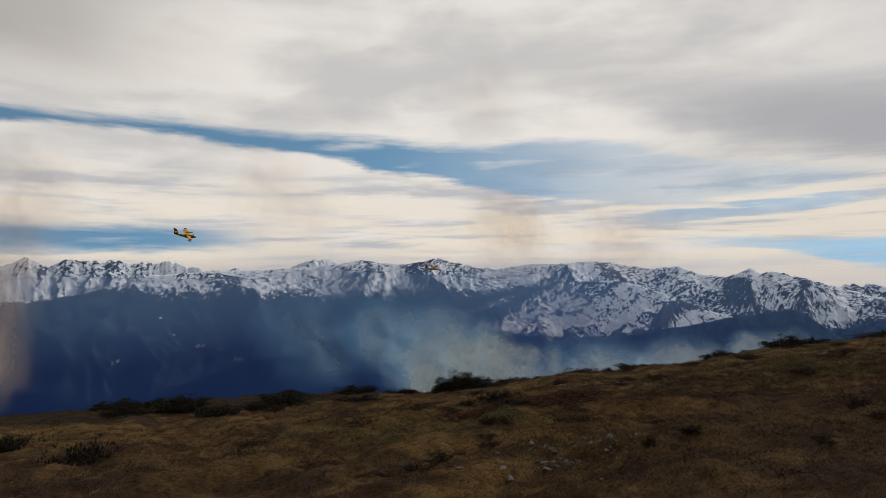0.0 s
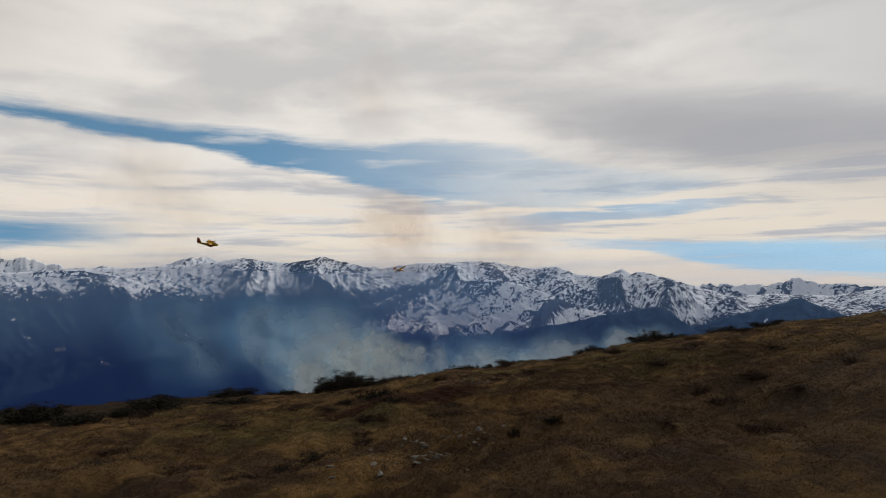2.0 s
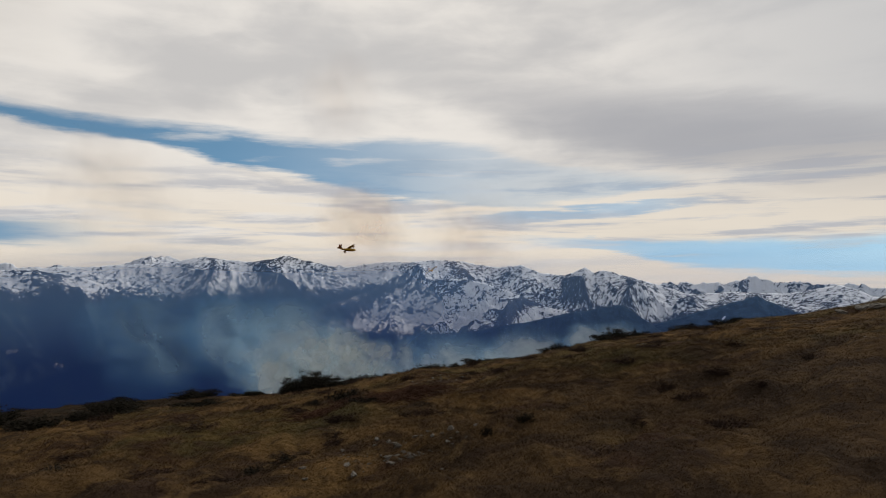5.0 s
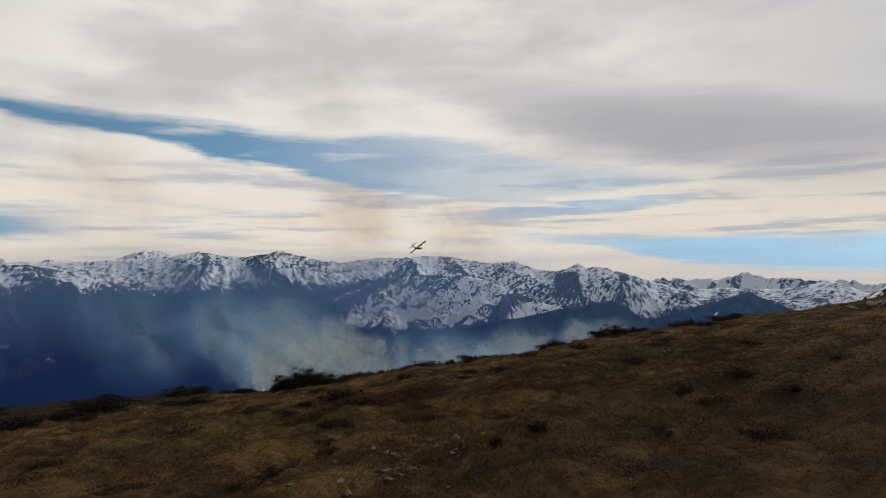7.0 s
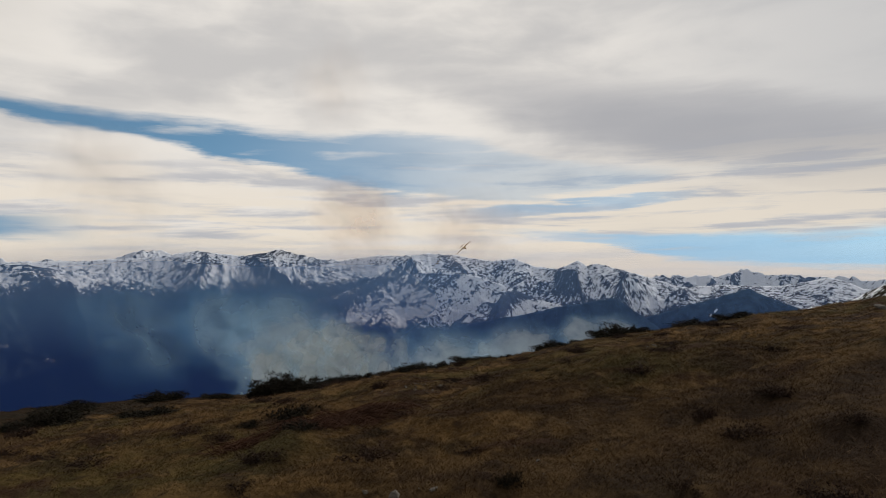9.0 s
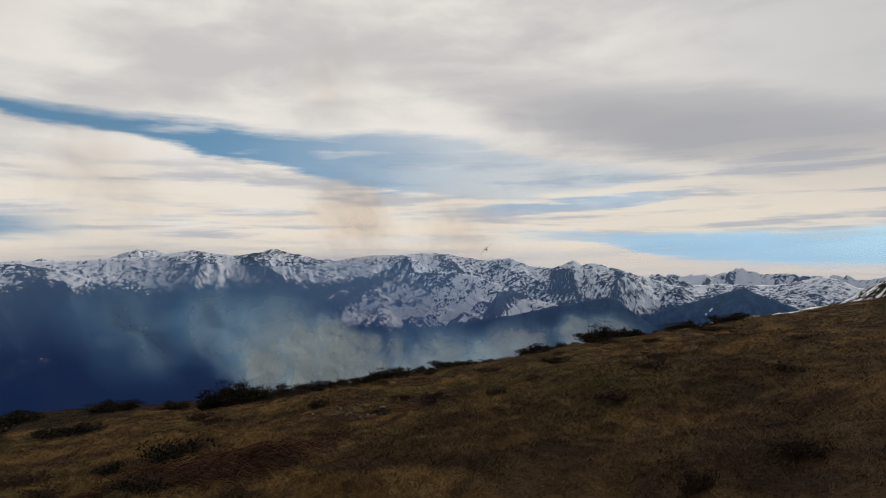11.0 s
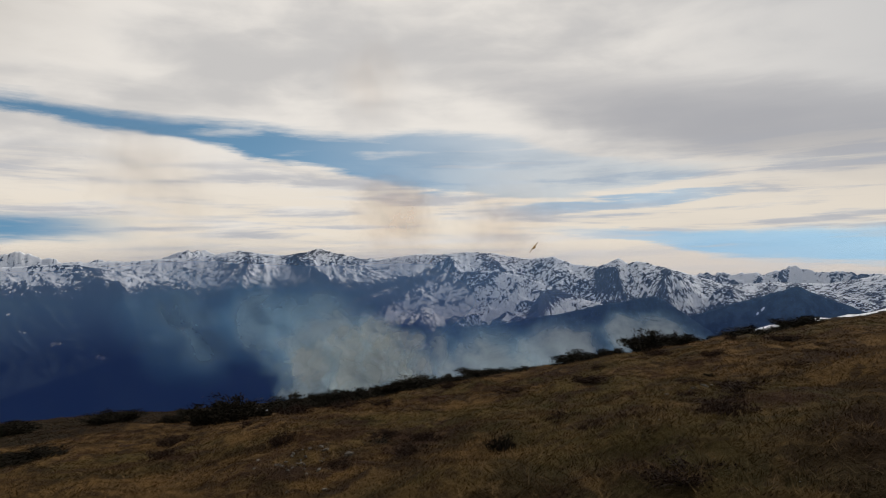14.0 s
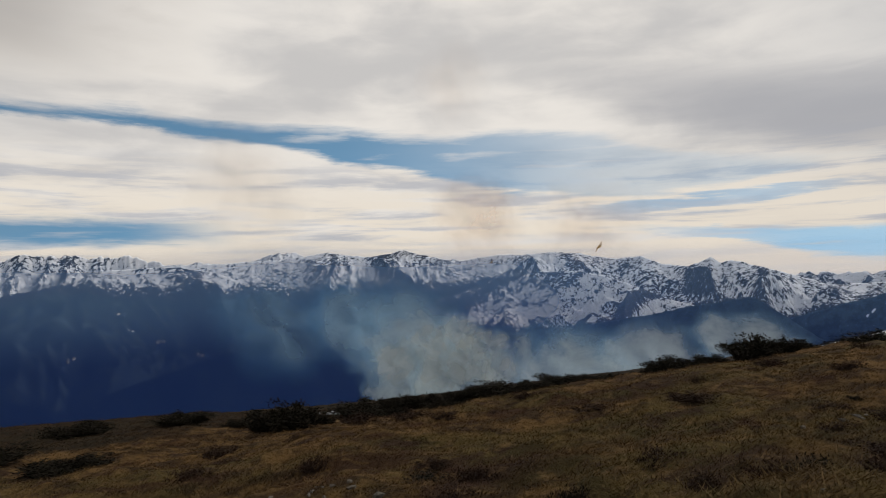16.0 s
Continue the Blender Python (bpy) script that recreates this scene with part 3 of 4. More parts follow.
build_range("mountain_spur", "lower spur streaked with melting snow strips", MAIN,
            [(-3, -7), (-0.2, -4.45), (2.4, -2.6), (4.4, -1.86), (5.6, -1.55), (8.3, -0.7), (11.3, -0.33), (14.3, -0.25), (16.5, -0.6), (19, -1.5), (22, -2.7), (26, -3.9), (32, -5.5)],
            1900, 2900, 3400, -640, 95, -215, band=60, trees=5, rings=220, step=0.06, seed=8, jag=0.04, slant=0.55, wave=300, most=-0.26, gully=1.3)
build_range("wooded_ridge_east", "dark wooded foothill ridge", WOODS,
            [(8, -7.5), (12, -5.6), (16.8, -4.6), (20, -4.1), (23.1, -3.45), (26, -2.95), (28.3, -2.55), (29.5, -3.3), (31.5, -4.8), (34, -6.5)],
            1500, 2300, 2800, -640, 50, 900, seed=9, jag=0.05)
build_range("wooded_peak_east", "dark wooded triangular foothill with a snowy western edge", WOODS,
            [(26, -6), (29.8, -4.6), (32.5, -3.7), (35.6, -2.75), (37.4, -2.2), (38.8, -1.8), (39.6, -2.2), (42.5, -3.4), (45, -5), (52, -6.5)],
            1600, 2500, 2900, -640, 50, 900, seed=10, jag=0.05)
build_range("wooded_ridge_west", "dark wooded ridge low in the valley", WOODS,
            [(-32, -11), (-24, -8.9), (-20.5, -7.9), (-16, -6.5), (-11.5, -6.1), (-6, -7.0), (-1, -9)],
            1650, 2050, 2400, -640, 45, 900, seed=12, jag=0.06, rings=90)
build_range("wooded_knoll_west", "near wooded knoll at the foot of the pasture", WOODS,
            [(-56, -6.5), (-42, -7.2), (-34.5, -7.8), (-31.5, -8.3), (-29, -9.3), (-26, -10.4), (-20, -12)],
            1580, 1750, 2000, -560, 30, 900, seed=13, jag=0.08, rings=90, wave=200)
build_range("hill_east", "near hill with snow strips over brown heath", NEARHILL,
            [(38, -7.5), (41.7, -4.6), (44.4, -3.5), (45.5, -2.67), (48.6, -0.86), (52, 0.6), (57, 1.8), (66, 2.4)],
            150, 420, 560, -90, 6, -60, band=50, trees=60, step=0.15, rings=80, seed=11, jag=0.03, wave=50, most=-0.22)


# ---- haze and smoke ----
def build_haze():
    # one curved sheet across the valley carries the painted haze
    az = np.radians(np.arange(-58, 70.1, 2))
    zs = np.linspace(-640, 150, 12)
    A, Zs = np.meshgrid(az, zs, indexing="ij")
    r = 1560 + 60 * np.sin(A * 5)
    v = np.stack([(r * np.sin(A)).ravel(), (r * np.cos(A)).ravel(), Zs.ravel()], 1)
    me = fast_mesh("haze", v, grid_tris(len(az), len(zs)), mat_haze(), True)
    return tagged(new("haze", me), "curved sheet painted with thin blue haze over the valley", "haze", kind="structure")


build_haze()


def puff_mesh(mat):
    """A bowed sheet of smoke one unit in radius, domed along -y."""
    rings, seg = 9, 28
    v, f = [(0.0, -0.3, 0.0)], []
    for i in range(1, rings + 1):
        r = i / rings
        for j in range(seg):
            a = 2 * math.pi * j / seg
            v.append((r * math.cos(a), -0.3 * (1 - r * r) + 0.05 * math.sin(3 * a + 5 * r), r * math.sin(a)))
    f += [(0, 1 + (j + 1) % seg, 1 + j) for j in range(seg)]
    for i in range(rings - 1):
        for j in range(seg):
            a, b = 1 + i * seg + j, 1 + i * seg + (j + 1) % seg
            f.append((a, b, b + seg, a + seg))
    return mesh_of("smoke_puff", v, f, mat)


SMOKE_THICK = puff_mesh(mat_smoke("smoke_thick", (0.48, 0.56, 0.59), 0.76, 3.2, 0.10))
SMOKE_SOFT = puff_mesh(mat_smoke("smoke_soft", (0.52, 0.61, 0.66), 0.66, 2.2, 0.22))
SMOKE_THIN = puff_mesh(mat_smoke("smoke_thin", (0.33, 0.49, 0.62), 0.58, 2.0, 0.34))
SMOKE_FAINT = puff_mesh(mat_smoke("smoke_faint", (0.28, 0.47, 0.64), 0.52, 1.9, 0.5))
SMOKE_BILLOW = puff_mesh(mat_smoke("smoke_billow", (0.53, 0.57, 0.56), 0.48, 2.2, 0.04))
SMOKE_BROWN = puff_mesh(mat_smoke("smoke_brown", (0.90, 0.58, 0.36), 0.46, 1.2, 0.6, (1, 1, 1)))
SMOKE_HIGH = puff_mesh(mat_smoke("smoke_high", (0.86, 0.62, 0.44), 0.22, 1.1, 0.5, (1, 1, 1)))
SMOKE_TAN = puff_mesh(mat_smoke("smoke_tan", (0.62, 0.50, 0.40), 0.75, 1.6, 0.3, (1, 1, 1)))
MOVING = []


def puff(parent, data, az, el, dist, w, h, drift=(3, 0, 6), lean=0.0):
    """A puff w by h metres (half sizes) that drifts by the given metres over the clip."""
    a, e = radians(az), math.tan(radians(el))
    ob = new("puff", data)
    ob.parent = parent
    x, y, z = dist * math.sin(a), dist * math.cos(a), dist * e
    ob.scale = (w, 0.5 * (w + h) * 0.6, h)
    MOVING.append((ob, [(t, pose(x + drift[0] * t / 16, y + drift[1] * t / 16, z + drift[2] * t / 16, 0, lean + 3.0 * t / 16, -az)) for t in (0, 8, 16)]))


def plume(label):
    ob = new("smoke_plume")
    ob.location = (0, 0, 0)
    return tagged(ob, label, "smoke")


def build_smoke():
    def cloud(thing, rows, drift):
        for i, (data, az, el, w, h, d) in enumerate(rows):
            puff(thing, data, az, el, d, d * math.tan(radians(w)), d * math.tan(radians(h)), (drift[0], 0, drift[1] + i), 4 * i)

    cloud(plume("grey-blue wildfire smoke plume rising from the slope"),
          [(SMOKE_THICK, 3.6, -9.8, 5.6, 6.8, 800), (SMOKE_THICK, 0.0, -10.4, 6.0, 6.6, 840), (SMOKE_SOFT, -0.2, -7.6, 7.0, 6.4, 890), (SMOKE_THIN, 0.0, -5.4, 7.5, 5.6, 960), (SMOKE_THIN, -4.5, -5.0, 6.5, 5.6, 1000), (SMOKE_FAINT, -11.0, -5.0, 8.5, 6.4, 1040), (SMOKE_FAINT, -5.0, -4.2, 7.0, 4.6, 1100)], (4, 7))
    cloud(plume("dense billowing head of the wildfire smoke"),
          [(SMOKE_BILLOW, 6.6, -7.2, 2.6, 2.4, 760), (SMOKE_BILLOW, 4.4, -6.0, 2.8, 2.3, 765), (SMOKE_BILLOW, 7.4, -9.4, 2.4, 2.6, 750), (SMOKE_BILLOW, 1.6, -7.0, 2.8, 2.6, 770), (SMOKE_BILLOW, 4.8, -8.6, 3.0, 2.8, 745), (SMOKE_BILLOW, -1.6, -9.0, 2.8, 3.0, 775), (SMOKE_BILLOW, 2.4, -10.0, 3.2, 2.6, 740)], (5, 8))
    cloud(plume("thin grey smoke drifting along the hillside"),
          [(SMOKE_SOFT, 13.5, -9.8, 7.4, 6.2, 860), (SMOKE_SOFT, 20.5, -8.2, 6.5, 5.6, 900), (SMOKE_SOFT, 28.0, -7.0, 7.5, 4.0, 940), (SMOKE_THIN, 16.0, -8.6, 9.5, 5.2, 1060), (SMOKE_SOFT, 8.2, -9.6, 5.0, 6.0, 980)], (6, 5))
    cloud(plume("faint brown smoke column in front of the sky"),
          [(SMOKE_BROWN, 15.2, 4.0, 6.5, 6.5, 1200), (SMOKE_BROWN, 5.8, 3.6, 6.0, 5.6, 1260)], (7, 10))
    cloud(plume("faint high brown smoke drifting before the clouds"), [(SMOKE_HIGH, -12.5, 6.2, 6.0, 8.0, 1340), (SMOKE_HIGH, -15.5, 7.6, 5.0, 6.5, 1380), (SMOKE_HIGH, 4.0, 15.5, 4.5, 6.0, 1300)], (7, 10))
    cloud(plume("brownish smoke column beside the wooded slope"), [(SMOKE_TAN, -35.6, -3.5, 4.6, 9.0, 760), (SMOKE_BROWN, -33.0, 5.0, 6.0, 9.0, 800), (SMOKE_BROWN, -36.0, 1.0, 6.0, 8.0, 840)], (-60, 8))


build_smoke()


# ---- firefighting aircraft ----
YELLOW = plain("yellow_paint", (0.44, 0.25, 0.02), 0.45, 0.12, 0.8)
RED = plain("red_paint", (0.16, 0.02, 0.013), 0.45, 0.15, 0.8)
BLACK = plain("black_rubber", (0.02, 0.02, 0.02), 0.5, 0.2, 2.0)
GLASS = plain("dark_window", (0.015, 0.02, 0.025), 0.1, 0.1, 2.0)


def loft(bm, sections, seg=16, axis="y"):
    """Rings of (station, x, z, half width, half height) joined and capped."""
    rings = []
    for s, cx, cz, w, h in sections:
        ring = []
        for j in range(seg):
            a = 2 * math.pi * j / seg
            c, q = math.cos(a), math.sin(a)
            u = math.copysign(abs(c) ** 0.75, c) * w
            v = math.copysign(abs(q) ** 0.75, q) * h
            ring.append(bm.verts.new((cx + u, s, cz + v) if axis == "y" else (s, cx + u, cz + v)))
        rings.append(ring)
    for a, b in zip(rings, rings[1:]):
        for j in range(seg):
            bm.faces.new((a[j], a[(j + 1) % seg], b[(j + 1) % seg], b[j]))
    bm.faces.new(rings[0][::-1])
    bm.faces.new(rings[-1])
    bmesh.ops.recalc_face_normals(bm, faces=bm.faces)
    for f in bm.faces:
        f.smooth = True
    return bm


def slab(points, thick, centre, along):
    """A tapered flat panel: outline points (u, v) given as (x, y) or (y, z), thickness across."""
    bm = bmesh.new()
    tops, lows = [], []
    for u, v in points:
        if along == "xy":
            tops.append(bm.verts.new((u, v, centre + thick / 2)))
            lows.append(bm.verts.new((u, v, centre - thick / 2)))
        else:
            tops.append(bm.verts.new((centre + thick / 2, u, v)))
            lows.append(bm.verts.new((centre - thick / 2, u, v)))
    n = len(points)
    bm.faces.new(tops)
    bm.faces.new(lows[::-1])
    for i in range(n):
        bm.faces.new((tops[i], lows[i], lows[(i + 1) % n], tops[(i + 1) % n]))
    bmesh.ops.recalc_face_normals(bm, faces=bm.faces)
    bmesh.ops.bevel(bm, geom=list(bm.edges), offset=thick * 0.3, segments=2, affect="EDGES")
    return bm


def build_aircraft(label):
    plane = tagged(new("firefighting_aircraft"), label, "aircraft", "firefighting aircraft in flight")
    hull = part("fuselage", loft(bmesh.new(), [(9.6, 0, 0.1, 0.15, 0.2), (9.0, 0, 0.05, 0.7, 0.8), (7.6, 0, 0.2, 1.15, 1.25), (5.5, 0, 0.3, 1.3, 1.5), (1.0, 0, 0.3, 1.3, 1.55), (-1.2, 0, 0.4, 1.25, 1.35), (-5.0, 0, 0.85, 0.85, 0.9), (-8.6, 0, 1.25, 0.4, 0.5), (-10.0, 0, 1.4, 0.15, 0.25)]), YELLOW, plane, "yellow boat-shaped hull")
    keel = bmesh.new()
    loft(keel, [(8.6, 0, -0.7, 0.1, 0.15), (5.5, 0, -0.95, 1.2, 0.42), (0.5, 0, -1.0, 1.22, 0.5), (-1.4, 0, -0.7, 1.0, 0.3), (-5.0, 0, 0.2, 0.7, 0.3), (-8.0, 0, 0.95, 0.4, 0.3)], 12)
    part("keel", keel, RED, hull, "red hull bottom")
    part("cockpit_window", loft(bmesh.new(), [(8.0, 0, 1.0, 0.5, 0.25), (7.2, 0, 1.35, 0.95, 0.38), (6.2, 0, 1.55, 0.9, 0.3)], 12), GLASS, hull, "dark cockpit glazing")
    part("stripe", loft(bmesh.new(), [(6.5, 0, 0.0, 1.3, 0.22), (5.5, 0, 0.0, 1.42, 0.24), (1.0, 0, 0.0, 1.42, 0.24), (-1.0, 0, 0.1, 1.36, 0.2)], 12), RED, hull, "red side stripe")
    wing = part("wing", slab([(-14.3, 0.3), (-14.3, 2.9), (-3, 3.5), (3, 3.5), (14.3, 2.9), (14.3, 0.3), (3, -0.2), (-3, -0.2)], 0.42, 2.15, "xy"), YELLOW, plane, "yellow high wing")
    for s in (-1, 1):
        part("wing_tip", slab([(s * 12.0, 0.28), (s * 14.35, 0.28), (s * 14.35, 2.95), (s * 12.0, 3.06)], 0.46, 2.15, "xy"), RED, wing, "red wing tip")
        pylon = part("float_strut", slab([(0.9, 2.0), (2.2, 2.0), (2.0, 0.6), (1.1, 0.6)], 0.18, s * 12.3, "yz"), YELLOW, wing)
        part("wing_float", loft(bmesh.new(), [(3.6, s * 12.3, 0.45, 0.08, 0.1), (2.6, s * 12.3, 0.4, 0.36, 0.38), (0.8, s * 12.3, 0.4, 0.36, 0.36), (-0.6, s * 12.3, 0.55, 0.08, 0.1)], 10), RED, wing, "red stabilising float")
        nac = part("engine", loft(bmesh.new(), [(5.9, s * 3.6, 2.5, 0.35, 0.38), (5.2, s * 3.6, 2.5, 0.55, 0.62), (2.0, s * 3.6, 2.6, 0.6, 0.7), (-1.4, s * 3.6, 2.4, 0.25, 0.3)], 12), YELLOW, plane)
        part("spinner", loft(bmesh.new(), [(6.7, s * 3.6, 2.5, 0.04, 0.04), (6.3, s * 3.6, 2.5, 0.22, 0.22), (5.9, s * 3.6, 2.5, 0.32, 0.32)], 10), BLACK, nac)
        blades = bmesh.new()
        for k in range(4):
            a = math.pi / 2 * k + 0.4
            c, q = math.cos(a), math.sin(a)
            pts = [(0.25, -0.09), (1.95, -0.13), (2.0, 0.0), (1.95, 0.13), (0.25, 0.09)]
            front = [blades.verts.new((s * 3.6 + u * c - w * q, 6.14, 2.5 + u * q + w * c)) for u, w in pts]
            rear = [blades.verts.new((s * 3.6 + u * c - w * q, 6.06, 2.5 + u * q + w * c)) for u, w in pts]
            blades.faces.new(front)
            blades.faces.new(rear[::-1])
            for i in range(5):
                blades.faces.new((front[i], rear[i], rear[(i + 1) % 5], front[(i + 1) % 5]))
        part("propeller", blades, BLACK, nac, "black four-bladed propeller")
    part("tail_fin", slab([(-6.0, 1.6), (-8.3, 6.3), (-10.3, 6.4), (-10.1, 1.4)], 0.34, 0.0, "yz"), RED, plane, "red tail fin")
    tail = part("tailplane", slab([(-5.3, -9.9), (-5.3, -8.4), (-0.4, -7.6), (0.4, -7.6), (5.3, -8.4), (5.3, -9.9)], 0.28, 4.0, "xy"), YELLOW, plane)
    for s in (-1, 1):
        part("end_plate", slab([(-10.0, 3.2), (-8.4, 3.2), (-8.5, 4.9), (-9.9, 4.9)], 0.16, s * 5.3, "yz"), RED, tail)
        bars = bmesh.new()
        bmesh.ops.create_cube(bars, size=1.0, matrix=Matrix.Translation((s * 0.98, -4.2, 1.05)) @ Matrix.Diagonal((0.12, 2.6, 0.5, 1)))
        part("marking", bars, BLACK, hull, "black registration bar")
    return plane


def flight(rows, banks, headings):
    """Rows (seconds, azimuth, elevation, distance) as poses that point along the path."""
    pts = [Vector((d * math.sin(radians(a)), d * math.cos(radians(a)), d * math.tan(radians(e)))) for _, a, e, d in rows]
    out = []
    for i, (row, p) in enumerate(zip(rows, pts)):
        q = pts[min(i + 1, len(pts) - 1)] - pts[max(i - 1, 0)]
        head = float(np.interp(row[0], [b[0] for b in headings], [b[1] for b in headings]))
        climb = math.degrees(math.atan2(q.z, math.hypot(q.x, q.y)))
        bank = float(np.interp(row[0], [b[0] for b in banks], [b[1] for b in banks]))
        out.append((row[0], pose(*p, climb, bank, -head)))
    return out


lead = build_aircraft("yellow and red amphibious firefighting aircraft flying low over the slope")
MOVING.append((lead, flight([(0, -21.8, 3.79, 633), (1.5, -13.0, 3.05, 660), (3.5, -1.75, 2.57, 690), (5.0, 4.6, 2.36, 735), (6.5, 9.85, 2.14, 815), (8.0, 13.7, 1.98, 920), (9.0, 15.5, 1.87, 1000), (11.4, 18.1, 1.62, 1200), (13.0, 18.5, 1.62, 1330), (14.5, 17.9, 1.70, 1450), (16.0, 16.55, 1.75, 1560)],
                           [(0, 26), (1.5, 16), (3.5, 4), (5, -14), (6.5, -30), (9, -42), (12.5, -46), (16, -55)], [(0, 58), (1.5, 72), (3.5, 84), (5, 72), (6.5, 52), (9, 26), (12.5, 6), (16, -14)])))
second = build_aircraft("yellow and red amphibious firefighting aircraft turning away behind the smoke")
MOVING.append((second, flight([(0, -1.0, 0.92, 950), (1.5, 4.5, 0.74, 1040), (3.5, 9.7, 0.5, 1180), (4.9, 11.8, 0.48, 1300), (6.3, 13.1, 0.46, 1430), (8.2, 13.4, 0.5, 1600), (9.2, 13.0, 0.55, 1690), (12.5, 10.6, 0.6, 1960), (16.0, 7.2, 0.6, 2240)],
                             [(0, -12), (3.5, -28), (6.3, -34), (9.2, -44), (16, -46)], [(0, 66), (1.5, 58), (3.5, 42), (6.3, 22), (9.2, 2), (16, -24)])))


# ---- shrubs on the hillside ----
def shrub_mesh(seed, leaf_mat, n_stems=34, n_leaf=6500, flat=1.0):
    """Stems and leaves of a low shrub, one unit wide and about half a unit high, built as two meshes."""
    rng = np.random.RandomState(seed)
    sv, st, tips = [], [], []
    lobes = rng.rand(5) * 2 * math.pi
    for i in range(n_stems):
        a, lean = rng.rand() * 2 * math.pi, rng.rand() ** 0.55
        grow = 0.75 + 0.25 * math.cos(3 * (a - lobes[0])) + 0.35 * rng.rand()
        pts = []
        for k in range(5):
            u = k / 4
            out = lean * (0.14 + 0.36 * u) * (0.8 + 0.25 * grow)
            pts.append(np.array([out * math.cos(a + 0.25 * u), out * math.sin(a + 0.25 * u), u * (0.50 - 0.26 * lean**2) * flat * grow]) + rng.normal(0, 0.012, 3))
        base = len(sv)
        for k, p in enumerate(pts):
            w = 0.012 * (1 - 0.75 * k / 4)
            for j in range(3):
                b = 2 * math.pi * j / 3
                sv.append(p + (w * math.cos(b), w * math.sin(b), 0))
        for k in range(4):
            for j in range(3):
                p, q = base + 3 * k + j, base + 3 * k + (j + 1) % 3
                st += [(p, q, q + 3), (p, q + 3, p + 3)]
        tips += pts[1:] + [0.5 * (pts[2] + pts[3])]
    tips = np.array(tips)
    c = tips[rng.randint(0, len(tips), n_leaf)] + rng.normal(0, 1, (n_leaf, 3)) * (0.05, 0.05, 0.035)
    c[:, 2] = np.maximum(c[:, 2], 0.01)
    up = rng.normal(0, 1, (n_leaf, 3)) * 0.6 + (0, 0, 0.9) + c * (0.9, 0.9, 0)
    up /= np.linalg.norm(up, axis=1)[:, None]
    side = np.cross(up, rng.normal(0, 1, (n_leaf, 3)))
    side /= np.linalg.norm(side, axis=1)[:, None]
    L = (0.024 + 0.04 * rng.rand(n_leaf))[:, None]
    W = L * (0.18 + 0.16 * rng.rand(n_leaf))[:, None]
    lv = np.stack([c - side * W, c + side * W, c + up * L], 1).reshape(-1, 3)
    lt = np.arange(3 * n_leaf).reshape(-1, 3)
    return fast_mesh("stem", np.array(sv), np.array(st), TWIG), fast_mesh("crown", lv, lt, leaf_mat)


SHRUBS = [shrub_mesh(s, SHRUB, 40, 7600, f) for s, f in ((1, 1.0), (2, 0.8), (3, 1.15), (4, 0.9))]
LOW = [shrub_mesh(s, SHRUB, 34, 1700, f) for s, f in ((7, 0.6), (8, 0.55))]
BROWN = [shrub_mesh(s, HEATH, 34, 1700, f) for s, f in ((9, 0.6), (10, 0.5), (11, 0.65))]


def z_at(x, y):
    return float(ground_z(np.array([x]), np.array([y]))[0])


def shrub(x, y, width, height, kind=0, turn=0.0, pool=None, label="dark evergreen shrub on the crest of the pasture", group="shrubs along the crest", name="shrub"):
    pool = pool or SHRUBS
    root = tagged(new(name), label, "shrub", group)
    stems, leaves = pool[kind % len(pool)]
    for nm, me in (("stem", stems), ("crown", leaves)):
        new(nm, me).parent = root
    full = 0.54 if pool is SHRUBS else 0.38
    root.matrix_world = pose(x, y, z_at(x, y) - 0.04, 0, 0, turn) @ Matrix.Diagonal((width, width * 0.8, height / full, 1))
    return root


for i, (x, y, w, h) in enumerate([(0.7, 30.8, 2.2, 0.95), (3.3, 34.2, 1.7, 0.5), (2.4, 39.4, 3.2, 0.95), (5.0, 40.5, 2.4, 0.95), (9.0, 41.0, 3.6, 0.65), (7.0, 40.5, 2.2, 0.75), (11.8, 40.5, 2.6, 0.5),
                                  (17.2, 39.5, 2.7, 0.8), (20.6, 39.0, 3.2, 1.25), (23.4, 39.3, 3.0, 0.75), (22.6, 33.4, 2.6, 0.6), (29.0, 38.5, 2.6, 0.9), (14.3, 40.0, 1.8, 0.35), (25.6, 37.5, 1.6, 0.4), (19.0, 39.6, 1.6, 0.5)]):
    shrub(x, y, 1.2 * w, 0.8 * h, i, 47 * i)
for i, (x, y, w, h) in enumerate([(-0.2, 32.0, 1.0, 0.45), (1.7, 32.3, 1.3, 0.55), (4.2, 34.0, 1.2, 0.35), (6.2, 38.0, 2.0, 0.45), (10.3, 40.6, 2.2, 0.45), (13.0, 40.4, 2.0, 0.3), (15.7, 39.6, 1.6, 0.4), (18.2, 39.3, 1.6, 0.55), (21.9, 38.6, 1.8, 0.7), (24.6, 38.4, 2.0, 0.45), (26.5, 36.8, 1.6, 0.4), (23.8, 33.6, 1.3, 0.35), (8.0, 40.2, 1.8, 0.5), (3.8, 40.0, 1.8, 0.6)]):
    shrub(x, y, w, h, i + 2, 61 * i)
